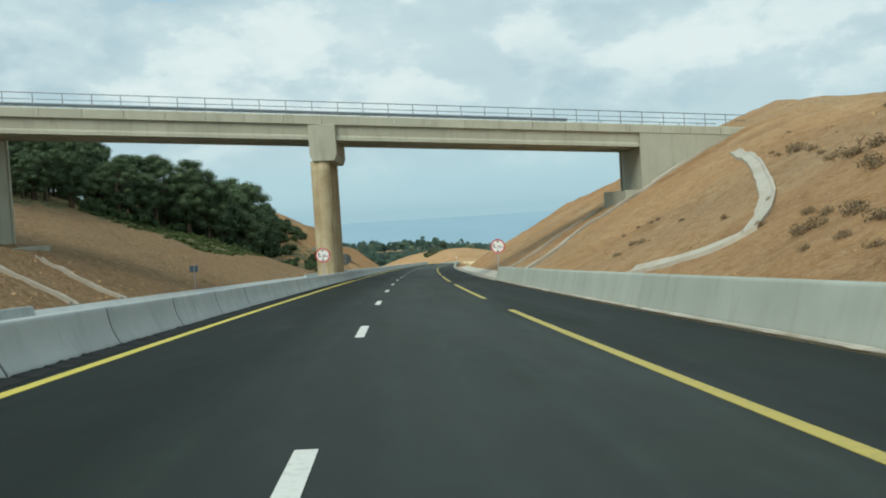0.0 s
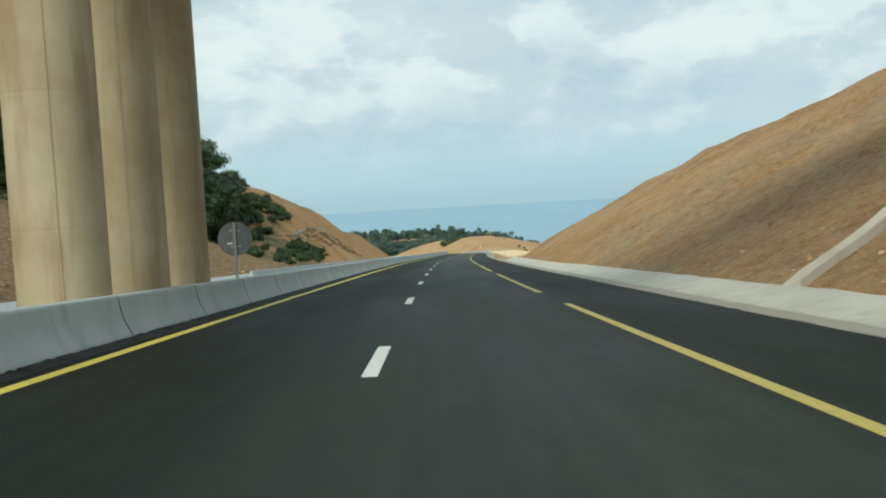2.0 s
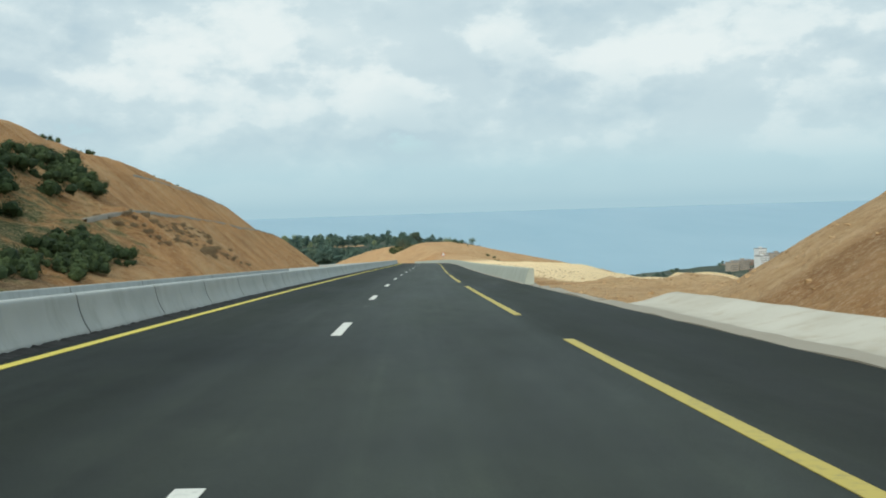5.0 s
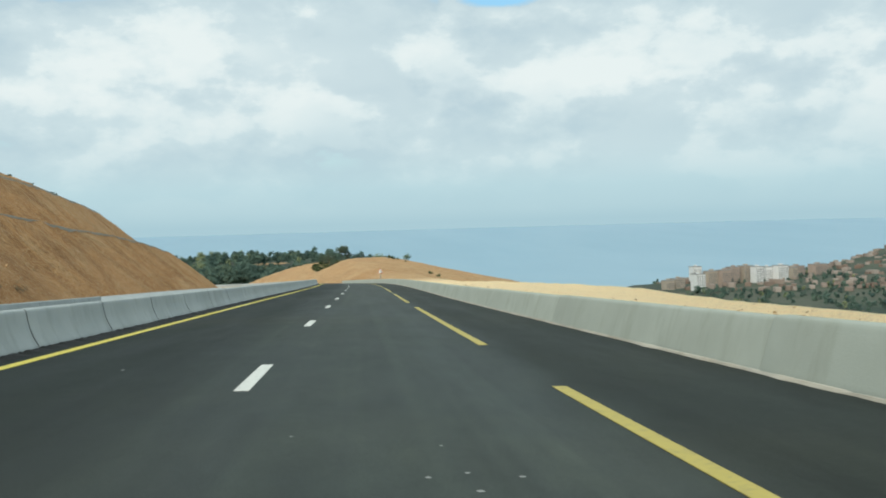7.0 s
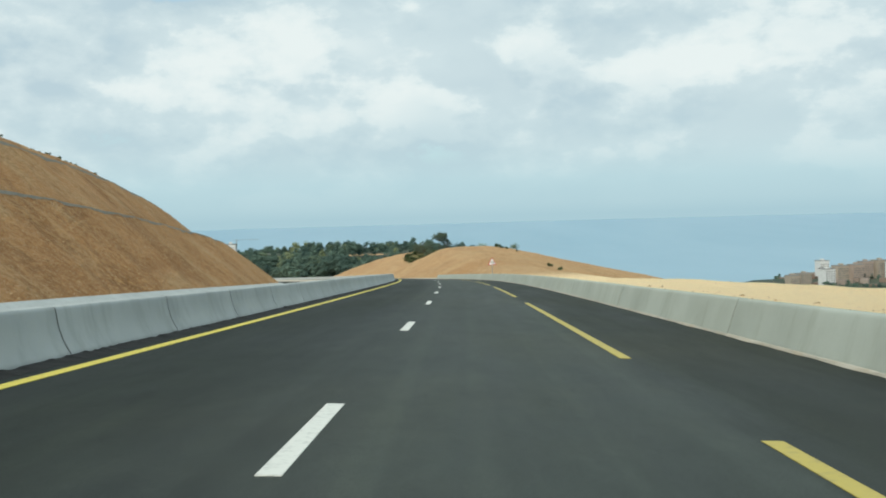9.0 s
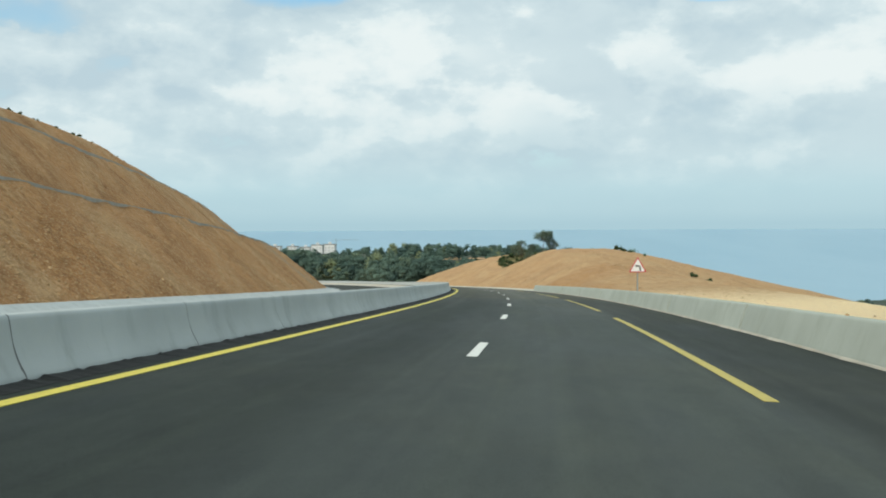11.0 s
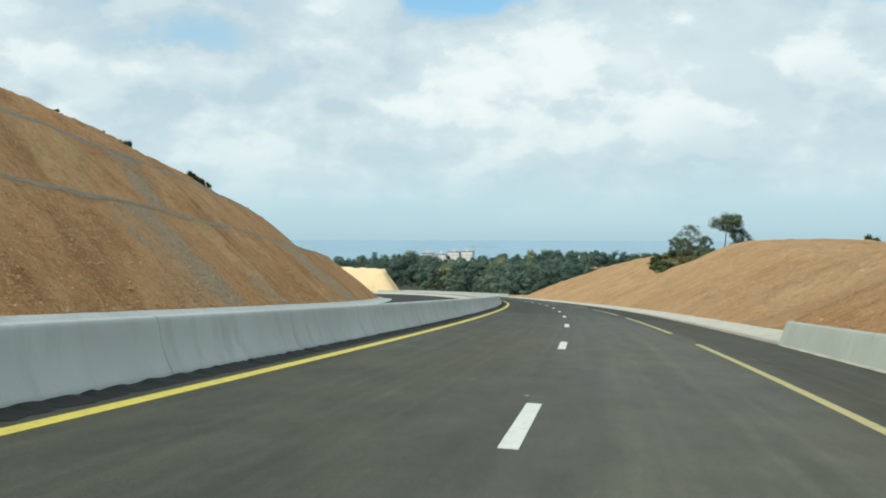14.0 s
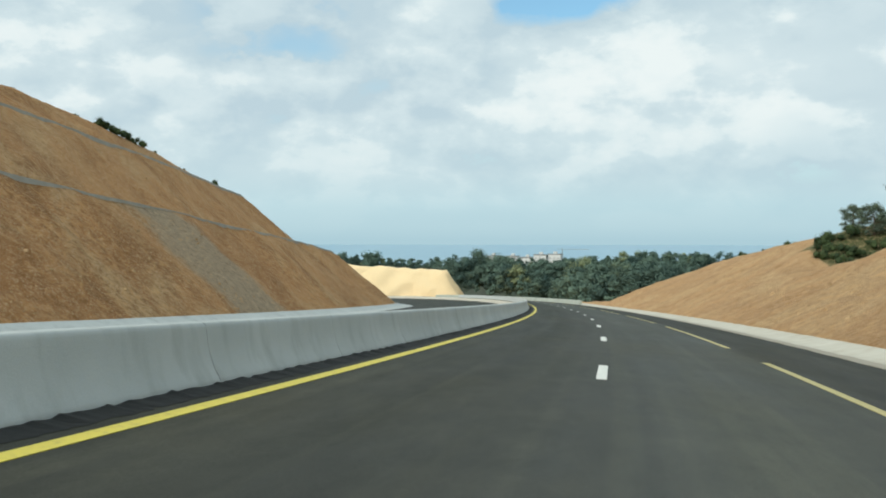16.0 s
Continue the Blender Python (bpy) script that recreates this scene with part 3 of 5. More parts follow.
H_L = [10.5, 9.6, 9.0, 7.6, 6.1, 3.7, 2.2, 0.9, 1.0, 3.4, 8.4, 15.6, 21.0, 22.4, 21.6, 20.6, 21.4, 21.8, 20.7, 20.2, 20.6, 20.8, 22.5, 24.4, 24.0, 23.8, 24.2, 24.0, 23.3, 22.8, 21.9, 21.4, 19.0, 15.0, 8.0, 2.0, -2.0]


def right_height(s, u):
    """Ground to the right of the road, over the road's line."""
    fall = np.interp(s, SG, RFALL)
    cap = np.interp(s, S_R, H_R)
    cap = cap + 3.4 * np.exp(-((s - 107) / 16) ** 2 - ((u - 40.5) / 6.5) ** 2) + 3.0 * np.exp(-((s - 96) / 16) ** 2 - ((u - 56) / 8) ** 2)
    toe = np.interp(s, [110, 120, 160, 168, 175, 181, 188, 196, 200, 380, 400], [9.0, 8.7, 8.9, 9.6, 11.5, 15, 21, 26, 8.7, 8.7, 8.7])
    cut = 0.12 + fall * 8.0 + np.interp(s, [100, 130, 150, 190, 300], [0.50, 0.58, 0.54, 0.54, 0.50]) * (u - toe)
    cut = np.where((s > 150) & (s < 198) & (u < toe), np.maximum(cut, -0.25 - 0.03 * (u - 8)), cut)
    gap = np.minimum(cap, np.interp(s, S_V, H_V) + np.clip((u - 24) / 10, 0, 1))
    back = np.clip((u - 27.5) / 4, 0, 1)
    cap = np.where((s > 505) & (s < 553), gap * (1 - back) + cap * back, cap)
    cut = np.where((s < 70) & (cut > 7.2), 7.2 + (cut - 7.2) * np.interp(s, [55, 70], [0.45, 1.0]), cut)
    h = smin(cut, cap, np.interp(s, [85, 105, 175, 190], [1.2, 1.8, 1.8, 1.2]))
    bank = np.interp(s, [175, 186, 192, 205, 240, 280, 350, 400, 430, 455, 500, 520, 560, 640], [60, 30, 19, 15.0, 17.5, 23.5, 24, 20, 17, 20, 34, 40, 46, 40])
    drop = np.maximum(u - bank, 0)
    steep = np.interp(s, [400, 430, 490, 540], [0.55, 0.36, 0.225, 0.225])
    h = h - np.where(s < 175, 0, 1) * (steep * drop * drop / (drop + 4))
    flat = np.where((s > 186) & (s < 400), np.minimum(u * fall, -0.2) - 0.12, 9e9)
    h = np.where((s > 186) & (s < 420) & (u < bank), np.minimum(h, np.maximum(flat, -1.2) + np.interp(s, [370, 420], [0, 6])), h)
    heap = np.exp(-((s - 189) / 2.6) ** 2) * np.clip((u - 9) / 2, 0, 1) * np.clip((22 - u) / 6, 0, 1)
    h = h + heap * (0.26 + 0.16 * np.sin(u * 1.3 + 0.6) + 0.12 * np.sin(u * 3.1) * np.sin(s * 1.9))
    return h + 0.3 * np.exp(-((s - 180.5) / 2.2) ** 2 - ((u - 13.5) / 2.2) ** 2)


def left_height(s, u):
    d = -u - left_toe(s)
    tiers = -0.32 + np.interp(d, [0, 10.2, 14.3, 24.7, 27.2, 87], [0, 8.2, 8.32, 17.1, 17.2, 62])
    by_s = -0.32 + np.interp(d, [0, 11.0, 12.3, 22.3, 23.6, 80], [0, 7.4, 7.5, 14.3, 14.4, 54]) * np.interp(s, [170, 190, 215, 240], [0.62, 0.5, 0.62, 1.0])
    cut = np.where(d > 0, by_s + (tiers - by_s) * np.clip((s - 225) / 50, 0, 1), -0.32)
    cap = np.interp(s, S_L, H_L)
    edge = (cap + 0.3) / 0.66
    rise = np.interp(s, [150, 173, 181, 188, 200, 205], [0.40, 0.40, 0.20, 0.11, 0.11, 0.05])
    cap = cap + rise * np.clip(d - edge, 0, 38)
    return smin(cut, cap, 1.2)


def left_crest(s):
    """Offset of the crest of the left slope."""
    return float(left_toe(s) + np.interp(np.interp(s, S_L, H_L) + 0.32, [0, 8.2, 8.32, 17.1, 17.2, 62], [0, 10.2, 14.3, 24.7, 27.2, 87]))


def wood_edge(s):
    """Offset at which the pine wood begins above the left slope."""
    return float(np.interp(s, [84, 120, 150, 160, 170, 177, 188, 205, 236], [56, 50, 50.5, 46, 40, 34, 32, 33, 42]))


def land_z(x, y):
    """Height of the distant land."""
    r = np.hypot(x, y)
    z = -52 - 0.0 * x
    z = z - 70 * np.clip((x - 60) / 330, 0, 1) ** 1.2                                     # valley to the right
    z = z + 110 * np.exp(-((x - 1650) / 430) ** 2 - ((y - 1750) / 500) ** 2)                # town hill
    z = z + 6 * np.exp(-((x - 760) / 260) ** 2 - ((y - 1500) / 220) ** 2)
    z = z + 6 * np.exp(-((x + 120) / 260) ** 2 - ((y - 1050) / 260) ** 2) + 6 * np.exp(-((x - 50) / 120) ** 2 - ((y - 1050) / 260) ** 2)                 # wooded rise
    z = z + 20 * np.exp(-((x + 350) / 260) ** 2 - ((y - 720) / 220) ** 2)
    shore = np.interp(x, [-3000, -200, 300, 700, 1000, 1600, 3500], [1900, 1650, 1700, 1900, 2000, 2300, 3000])
    z = z - 130 * np.clip((y - shore + 260) / 300, 0, 1)
    behind = np.clip((-y - 60) / 200, 0, 1)
    z = z * (1 - behind) + 2 * behind
    return z


def terrain(name, ss, us, fn, side, label):
    ss, us = np.asarray(ss), np.asarray(us)
    S, U = np.meshgrid(ss, us, indexing="ij")
    H = fn(S, U)
    P = place(S, U, H, True)
    far = np.clip((np.abs(U) - 105) / 170, 0, 1)
    far = far * far * (3 - 2 * far)
    P[..., 2] = P[..., 2] * (1 - far) + (land_z(P[..., 0], P[..., 1]) - 0.5) * far
    away = np.clip((np.abs(U) - (8.9 if side > 0 else left_toe(S) + 0.2)) / 3.0, 0, 1)
    cov = np.zeros(S.shape + (4,))
    cov[..., 3] = 1
    for i in range(S.shape[0]):
        for j in range(S.shape[1]):
            s, u, h = S[i, j], U[i, j], H[i, j]
            x, y, _ = P[i, j]
            run = noise.noise((s * 0.21, u * 0.07, 1.0)) * 0.24
            rough = fbm(x, y, 0.09, 5) * 0.30 + noise.noise((x * 0.55, y * 0.55, 2.0)) * 0.17 + noise.noise((x * 1.3, y * 1.3, 5.0)) * 0.08
            calm = float(np.interp(s, [186, 196, 395, 430], [1, 0.22, 0.22, 1])) if side > 0 else 1.0
            P[i, j, 2] += (run + rough) * away[i, j] * calm
            n = noise.noise((s * 0.02, u * 0.05, 8.0))
            grey = noise.noise((s * 0.035, u * 0.03 + s * 0.02, 21.0))
            cov[i, j, 2] = min(1.0, max(0.0, 0.22 + 1.5 * grey)) if abs(u) > 9 else 0.1
            tint = 0.0
            if side > 0:
                e = noise.noise((s * 0.25, u * 0.25, 30.0)) * 2.0
                tint = 0.52 / (1 + math.exp((s - 122 + 2 * e + 0.12 * (u - 8.7)) / 1.6)) if 82 < s < 140 else 0.0
                if 122 < s < 134:
                    cov[i, j, 2] = 0.0
            else:
                e = noise.noise((s * 0.12, u * 0.12, 31.0)) * 4.0 + noise.noise((s * 0.5, u * 0.5, 33.0)) * 3.0
                d = -u - left_toe(s)
                tint = max(math.exp(-((s - 465 - 0.4 * d + e) / 6.0) ** 2) if d < 11 else 0.0,
                           math.exp(-((s - 474 - 1.05 * d + e) / 5.0) ** 2) if 11 < d < 26 else 0.0,
                           math.exp(-((s - 522 - 0.3 * d + e) / 7.5) ** 2) if d < 11 else 0.0,
                           0.8 * math.exp(-((s - 478 - 0.5 * d + e) / 4.0) ** 2) if d < 4 else 0.0,
                           0.6 * math.exp(-((s - 381 + e) / 2.2) ** 2 - ((d - 4.2) / 1.2) ** 2))
            cov[i, j, 2] = max(cov[i, j, 2] * (0.3 if side < 0 and s > 275 else 0.75), tint * (1.0 + 0.5 * noise.noise((s * 0.3, u * 0.3, 40.0))))
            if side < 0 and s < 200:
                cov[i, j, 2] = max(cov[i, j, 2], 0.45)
                cov[i, j, 3] = 0.20       # darker, browner earth on this stretch
            if side > 0 and s < 75:
                cov[i, j, 2] = max(cov[i, j, 2], 0.36)
            if side > 0:
                # the platform takes the sun-brightened colour
                flat = np.interp(s, [191, 195, 350, 392, 470], [0, 1, 1, 0.32, 0.22]) if 178 < s < 470 else 0.0
                reach = np.interp(u, [8.5, 11.5, 40, 60], [0.0, 1.0, 1.0, 0.6])
                cov[i, j, 0] = flat * reach * (1 - 0.45 * np.clip((s - 405) / 20, 0, 1))
                if s < 190:
                    cov[i, j, 0] = 0.20 if s < 75 else 0.37 if s > 166 else 0.11
                if s > 440:
                    cov[i, j, 0] = 0.22
                    cov[i, j, 2] *= 0.3
                if 527 < s < 543 and u > 19.5 and s - 527 > (22 - u) * 3:
                    cov[i, j, 1] = 0.7
                if s > 190 and u > np.interp(s, [196, 240, 280], [30, 24, 28]) + 6 and s < 440:
                    cov[i, j, 1] = 0.7
            else:
                crest = left_crest(s)
                above = -u - crest
                if s < 205:
                    cov[i, j, 1] = max(0.34, 0.76 * np.clip((s - 140) / 5, 0, 1) * np.clip((-u - 29.5) / 3, 0, 1)) if s > 80 else 0.12
                    if -u > wood_edge(s):
                        cov[i, j, 1] = 0.62
                    if 150 < s < 205:
                        cov[i, j, 1] = max(cov[i, j, 1], 0.55 * math.exp(-((s - 190) / 16) ** 2))
                elif s < 275:
                    cov[i, j, 1] = 0.62 * np.clip((275 - s) / 60, 0, 1) * np.clip((-u - 19) / 5, 0, 1)
                else:
                    cov[i, j, 1] = np.clip((above + 0.5) / 4, 0, 0.9)
                if s > 690:
                    cov[i, j, 1] = 0.9
    n0, n1 = S.shape
    idx = np.arange(n0 * n1).reshape(n0, n1)
    q = np.stack([idx[:-1, :-1], idx[:-1, 1:], idx[1:, 1:], idx[1:, :-1]], -1).reshape(-1, 4)
    if side < 0:
        q = q[:, ::-1]
    uv = np.stack([(S + (0.45 * U if side > 0 else 0.75 * U)).ravel(), np.abs(U).ravel() * 1.2], -1)
    me = mesh_of(name, P.reshape(-1, 3), q.tolist(), M_SOIL, True, uv)
    lay = me.color_attributes.new("cover", "FLOAT_COLOR", "POINT")
    lay.data.foreach_set("color", cov.ravel())
    return tagged(new(name, me), label, "ground", kind="structure"), P


us_r = np.concatenate([[6.44, 6.89, 7.0, 7.4, 8.0, 8.5, 8.8], np.arange(9.4, 32, 0.75), np.arange(32, 60, 1.6), np.arange(60, 150, 7.0), np.arange(150, 281, 16.0)])
us_l = -np.concatenate([[16.19, 17.5, 18.5, 18.9], np.arange(19.5, 64, 0.75), np.arange(64, 80, 1.6), np.arange(80, 150, 7.0), np.arange(150, 281, 16.0)])
ss_g = np.concatenate([np.arange(-80, 0, 3.0), np.arange(0, 640, 1.1), np.arange(640, 860, 4.0)])
ground_r, G_R = terrain("ground", ss_g, us_r, lambda s, u: np.where(u < 8.75, u * np.interp(s, SG, RFALL) - np.where((u > 6.5) & ((s < 172) | (s > 187) | (u < 6.9)), 0.25, 0.02), right_height(s, u)), 1, "bare ochre cut slope and sandy platform beside the road")
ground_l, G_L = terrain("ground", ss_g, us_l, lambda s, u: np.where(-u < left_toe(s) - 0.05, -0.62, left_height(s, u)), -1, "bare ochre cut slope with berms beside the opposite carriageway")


def ground_z(s, u):
    """Height of the built ground in the world."""
    g, us = (G_R, us_r) if u > 0 else (G_L, us_l)
    i = int(np.clip(np.searchsorted(ss_g, s) - 1, 0, len(ss_g) - 2))
    uu = us if u > 0 else -us
    j = int(np.clip(np.searchsorted(uu, abs(u)) - 1, 0, len(uu) - 2))
    a = (s - ss_g[i]) / (ss_g[i + 1] - ss_g[i])
    b = (abs(u) - uu[j]) / (uu[j + 1] - uu[j])
    z = g[..., 2]
    return float((z[i, j] * (1 - a) + z[i + 1, j] * a) * (1 - b) + (z[i, j + 1] * (1 - a) + z[i + 1, j + 1] * a) * b)


def on_ground(s, u, sink=0.0):
    x, y, _ = place(s, u, 0, True)
    return Vector((x, y, ground_z(s, u) - sink))


# concrete side gutters
def gutter(s0, s1, label):
    ss = np.arange(s0, s1, 0.8)
    sec = [(6.40, 0.012), (7.1, -0.02), (7.55, -0.10), (8.0, -0.03), (8.75, 0.19), (8.98, 0.22), (8.98, -0.5), (6.45, -0.5)]
    g = new("gutter", sweep("gutter", ss, sec, M_CHANNEL, jitter=0.06))
    return tagged(g, label, "gutter", kind="structure")


gutter(60.5, 171.5, "pale cast concrete roadside gutter with soil crumbs")
gutter(429, 700, "pale cast concrete roadside gutter under the mound")
lg = sweep("gutter", np.arange(-60, 860, 3.0), [(lambda s: -0.15 - left_toe(s), 0.42), (lambda s: -left_toe(s), 0.45), (lambda s: 0.9 - left_toe(s), 0.06), (far_edge, 0.01), (far_edge, -0.5), (lambda s: -0.15 - left_toe(s), -0.5)], M_BARRIER, jitter=0.03)
tagged(new("gutter", lg), "pale concrete gutter along the far side of the opposite carriageway", "gutter", kind="structure")
apron = sweep("gutter", np.arange(171.4, 188.5, 1.5), [(6.45, 0.012), (6.7, -0.01), (6.95, 0.01), (7.05, -0.06), (7.05, -0.5), (6.45, -0.5)], M_CHANNEL, jitter=0.14)
tagged(new("gutter", apron), "rough pale concrete apron between the gutter and the barrier", "gutter", kind="structure")

# berm ditches on the left slope
for d, s0, s1 in ((10.5, 228, 640), (25.0, 300, 640)):
    vs, fs = [], []
    ss = np.arange(s0, s1, 1.5)
    for i, s in enumerate(ss):
        u = -d - left_toe(s)
        a, b = on_ground(s, u + 0.3), on_ground(s, u - 0.3)
        even = float(np.mean([on_ground(s + k, -d - left_toe(s + k)).z - np.interp(s + k, SG, RZ) for k in (-9, -6, -3, 0, 3, 6, 9)]) + np.interp(s, SG, RZ))
        w = 0.05 * noise.noise((s * 0.4, d, 0))
        z0 = 0.7 * even + 0.3 * max(a.z, b.z) + 0.18
        vs += [a + Vector((0, 0, -0.3)), Vector((a.x, a.y, z0 + w)), Vector(((a.x + b.x) / 2, (a.y + b.y) / 2, z0 - 0.05)), Vector((b.x, b.y, z0 + 0.03 - w))]
        if i:
            k = 4 * i
            fs += [(k - 4 + q, k - 3 + q, k + 1 + q, k + q) for q in range(3)]
    tagged(new("berm_ditch", mesh_of("berm_ditch", vs, fs, M_DITCH, True)), "thin grey concrete ditch along a slope berm", "ditch", kind="structure")

# ---- barriers ----


def barrier_mesh(side, length, tall, material):
    prof = [(0, -0.05), (0, 0.04), (0.02, 0.10), (0.075, 0.28), (0.14, 0.50), (0.20, tall - 0.07), (0.22, tall - 0.02), (0.25, tall), (0.41, tall), (0.44, tall - 0.02), (0.45, tall - 0.07), (0.46, 0.30), (0.47, -0.05)] if side > 0 else [(0, -0.05), (0, 0.05), (0.022, 0.09), (0.06, 0.15), (0.10, 0.22), (0.135, 0.30), (0.165, 0.38), (0.19, 0.47), (0.215, tall - 0.12), (0.228, tall - 0.06), (0.24, tall - 0.025), (0.27, tall), (0.41, tall), (0.44, tall - 0.025), (0.45, tall - 0.075), (0.54, 0.30), (0.66, 0.09), (0.68, -0.05)]
    bm = bmesh.new()
    rings = [[bm.verts.new((side * x, y, z)) for x, z in prof] for y in (-length / 2, -length / 2 + 0.015, length / 2 - 0.015, length / 2)]
    for k, ring in enumerate(rings):
        if k in (0, 3):
            for v in ring:
                v.co.x = v.co.x * 0.996 + side * 0.0013
                v.co.z -= 0.001
    for a, b in zip(rings, rings[1:]):
        for i in range(len(prof)):
            j = (i + 1) % len(prof)
            bm.faces.new((a[i], a[j], b[j], b[i]))
    bm.faces.new(rings[0])
    bm.faces.new(rings[-1][::-1])
    me = mesh_bm("barrier_segment", bm, material)
    for p in me.polygons:
        p.use_smooth = abs(p.normal.z) < 0.8 and abs(p.normal.y) < 0.5
    return me


def joint_mesh(side, tall):
    """The dark stained seam between two barrier segments."""
    prof = [(-0.004, 0.0), (-0.004, 0.04), (0.017, 0.10), (0.072, 0.28), (0.137, 0.50), (0.197, tall - 0.07), (0.217, tall - 0.018), (0.248, tall + 0.003), (0.41, tall + 0.003), (0.46, 0.0)] if side > 0 else [(-0.004, 0.0), (-0.004, 0.05), (0.018, 0.092), (0.056, 0.153), (0.096, 0.223), (0.131, 0.303), (0.161, 0.382), (0.186, 0.47), (0.211, tall - 0.12), (0.224, tall - 0.06), (0.236, tall - 0.02), (0.268, tall + 0.004), (0.412, tall + 0.004), (0.455, tall - 0.07), (0.545, 0.30), (0.66, 0.0)]
    bm = bmesh.new()
    w = [0.003] * 10 if side > 0 else [0.010, 0.018, 0.022, 0.020, 0.017, 0.014, 0.013, 0.014, 0.016, 0.015, 0.012, 0.006, 0.006, 0.005, 0.005, 0.005]
    lo, hi = ([bm.verts.new((side * x, sg * k, z)) for (x, z), k in zip(prof, w)] for sg in (-1, 1))
    for i in range(len(prof) - 1):
        bm.faces.new((lo[i], lo[i + 1], hi[i + 1], hi[i]))
    return mesh_bm("joint", bm, M_JOINT)


def barrier(s0, s1, u, side, label, tall=0.76, seg=13.0, cat="barrier"):
    e = empty("concrete_barrier", Matrix.Translation(place(s0, u, 0)), label, cat, "roadside barriers")
    n = max(1, round((s1 - s0) / seg))
    length = (s1 - s0) / n
    me = barrier_mesh(side, length - (0.006 if side > 0 else 0.012), tall, M_BARRIER if side < 0 else M_PARAPET)
    jm = joint_mesh(side, tall)
    inv = e.matrix_world.inverted()
    for i in range(n):
        s = s0 + (i + 0.5) * length
        part("barrier_segment", me, e, m=inv @ frame_at(s, u))
        part("joint", jm, e, m=inv @ frame_at(s + length / 2, u))
    return e


barrier(-40.87, 701.58, -4.26, -1, "long light grey cast concrete median barrier with dark joints", 0.71, 4.79)
barrier(-40, 60.4, 6.70, 1, "light grey concrete barrier at the foot of the slope", 0.85)
barrier(187, 428.5, 6.4, 1, "light grey concrete barrier along the sandy platform", 0.74)
barrier(612, 760, 6.5, 1, "light grey concrete barrier on the outside of the bend")
barrier(-40, 45, -16.9, -1, "low grey concrete barrier across the opposite carriageway")
barrier(144, 268, -16.9, -1, "low grey concrete barrier across the opposite carriageway")


# faint drip stains between the joints of the median barrier
drip_v, drip_f = [], []
for i in range(40):
    s = 330.4 + 4.79 * i + 0.5 * noise.noise((i * 3.1, 0, 0))
    w, low = 0.016 + 0.016 * abs(noise.noise((i * 1.7, 5, 0))), 0.30 + 0.22 * abs(noise.noise((i * 2.3, 1, 0)))
    for a, k in ((0.60, 0.5), ((0.60 + low) / 2, 1.0), (low, 0.15)):
        x = float(np.interp(a, [0.22, 0.30, 0.38, 0.47, 0.59], [0.10, 0.135, 0.165, 0.19, 0.215]))
        drip_v += [place(s - w * k, -4.26 - x + 0.008, a), place(s + w * k, -4.26 - x + 0.008, a)]
    b = 6 * i
    drip_f += [(b, b + 1, b + 3, b + 2), (b + 2, b + 3, b + 5, b + 4)]
tagged(new("drip_stains", mesh_of("drip_stains", drip_v, drip_f, M_JOINT)), "faint dark drip stains on the median barrier", "stains", kind="stuff")

# ragged mortar along the foot of the right-hand barriers
for s0, s1, u in ((-40, 60.4, 6.70), (187, 428.5, 6.4)):
    bv, bf = [], []
    for i, s in enumerate(np.arange(s0, s1, 0.4)):
        w = max(0.012, 0.03 + 0.06 * noise.noise((s * 1.1, 2.0, u)) + 0.04 * noise.noise((s * 4.0, 7.0, u)))
        bv += [place(s, u + 0.01, 0.05), place(s, u - w * 0.5, 0.03 + 0.2 * w), place(s, u - w, -0.004)]
        if i:
            k = 3 * i
            bf += [(k - 3, k, k + 1, k - 2), (k - 2, k + 1, k + 2, k - 1)]
    tagged(new("mortar_crumbs", mesh_of("mortar_crumbs", bv, bf, M_GUTTER)), "ragged pale mortar crumbs at the foot of the barrier", "debris", kind="stuff")

# small white flecks of spilt paint on the asphalt
for s, u, a in ((168.6, 0.04, 0.09), (38.6, 0.0, 0.07), (93.7, 0.44, 0.05), (410.2, -0.13, 0.06), (120.5, 1.3, 0.06), (214.0, -1.9, 0.06), (306.0, 2.2, 0.08), (243.0, 0.6, 0.07), (372.0, -2.2, 0.06), (206.9, 1.72, 0.04), (207.0, 1.98, 0.035), (206.85, 2.31, 0.04), (206.5, 2.0, 0.045), (208.5, 0.76, 0.03), (207.96, 1.9, 0.025)):
    bm = bmesh.new()
    rim = [bm.verts.new((a * (0.55 + 0.4 * noise.noise((k * 1.3, s, 0))) * math.cos(k * 0.7), a * (0.7 + 0.4 * noise.noise((k, s, 3))) * math.sin(k * 0.7), 0.005)) for k in range(9)]
    bm.faces.new(rim)
    part("paint_fleck", mesh_bm("paint_fleck", bm, M_FLECK), road, m=frame_at(s, u))

# pale construction seam across the carriageway
cv, cf = [], []
for i, u in enumerate(np.arange(-3.5, 3.4, 0.25)):
    s = 364.7 + 0.2 * (u + 3.5) / 3 + 0.03 * noise.noise((u * 2, 0, 5))
    w = 0.03 + 0.02 * noise.noise((u * 3, 1, 0))
    cv += [place(s - w, u, 0.003), place(s + w, u, 0.003)]
    if i:
        k = 2 * i
        cf.append((k - 2, k, k + 1, k - 1))
part("surfacing_seam", mesh_of("surfacing_seam", cv, cf, plain("seam_grey", (0.088, 0.093, 0.082), 0.85)), road, "faint pale seam across the asphalt")

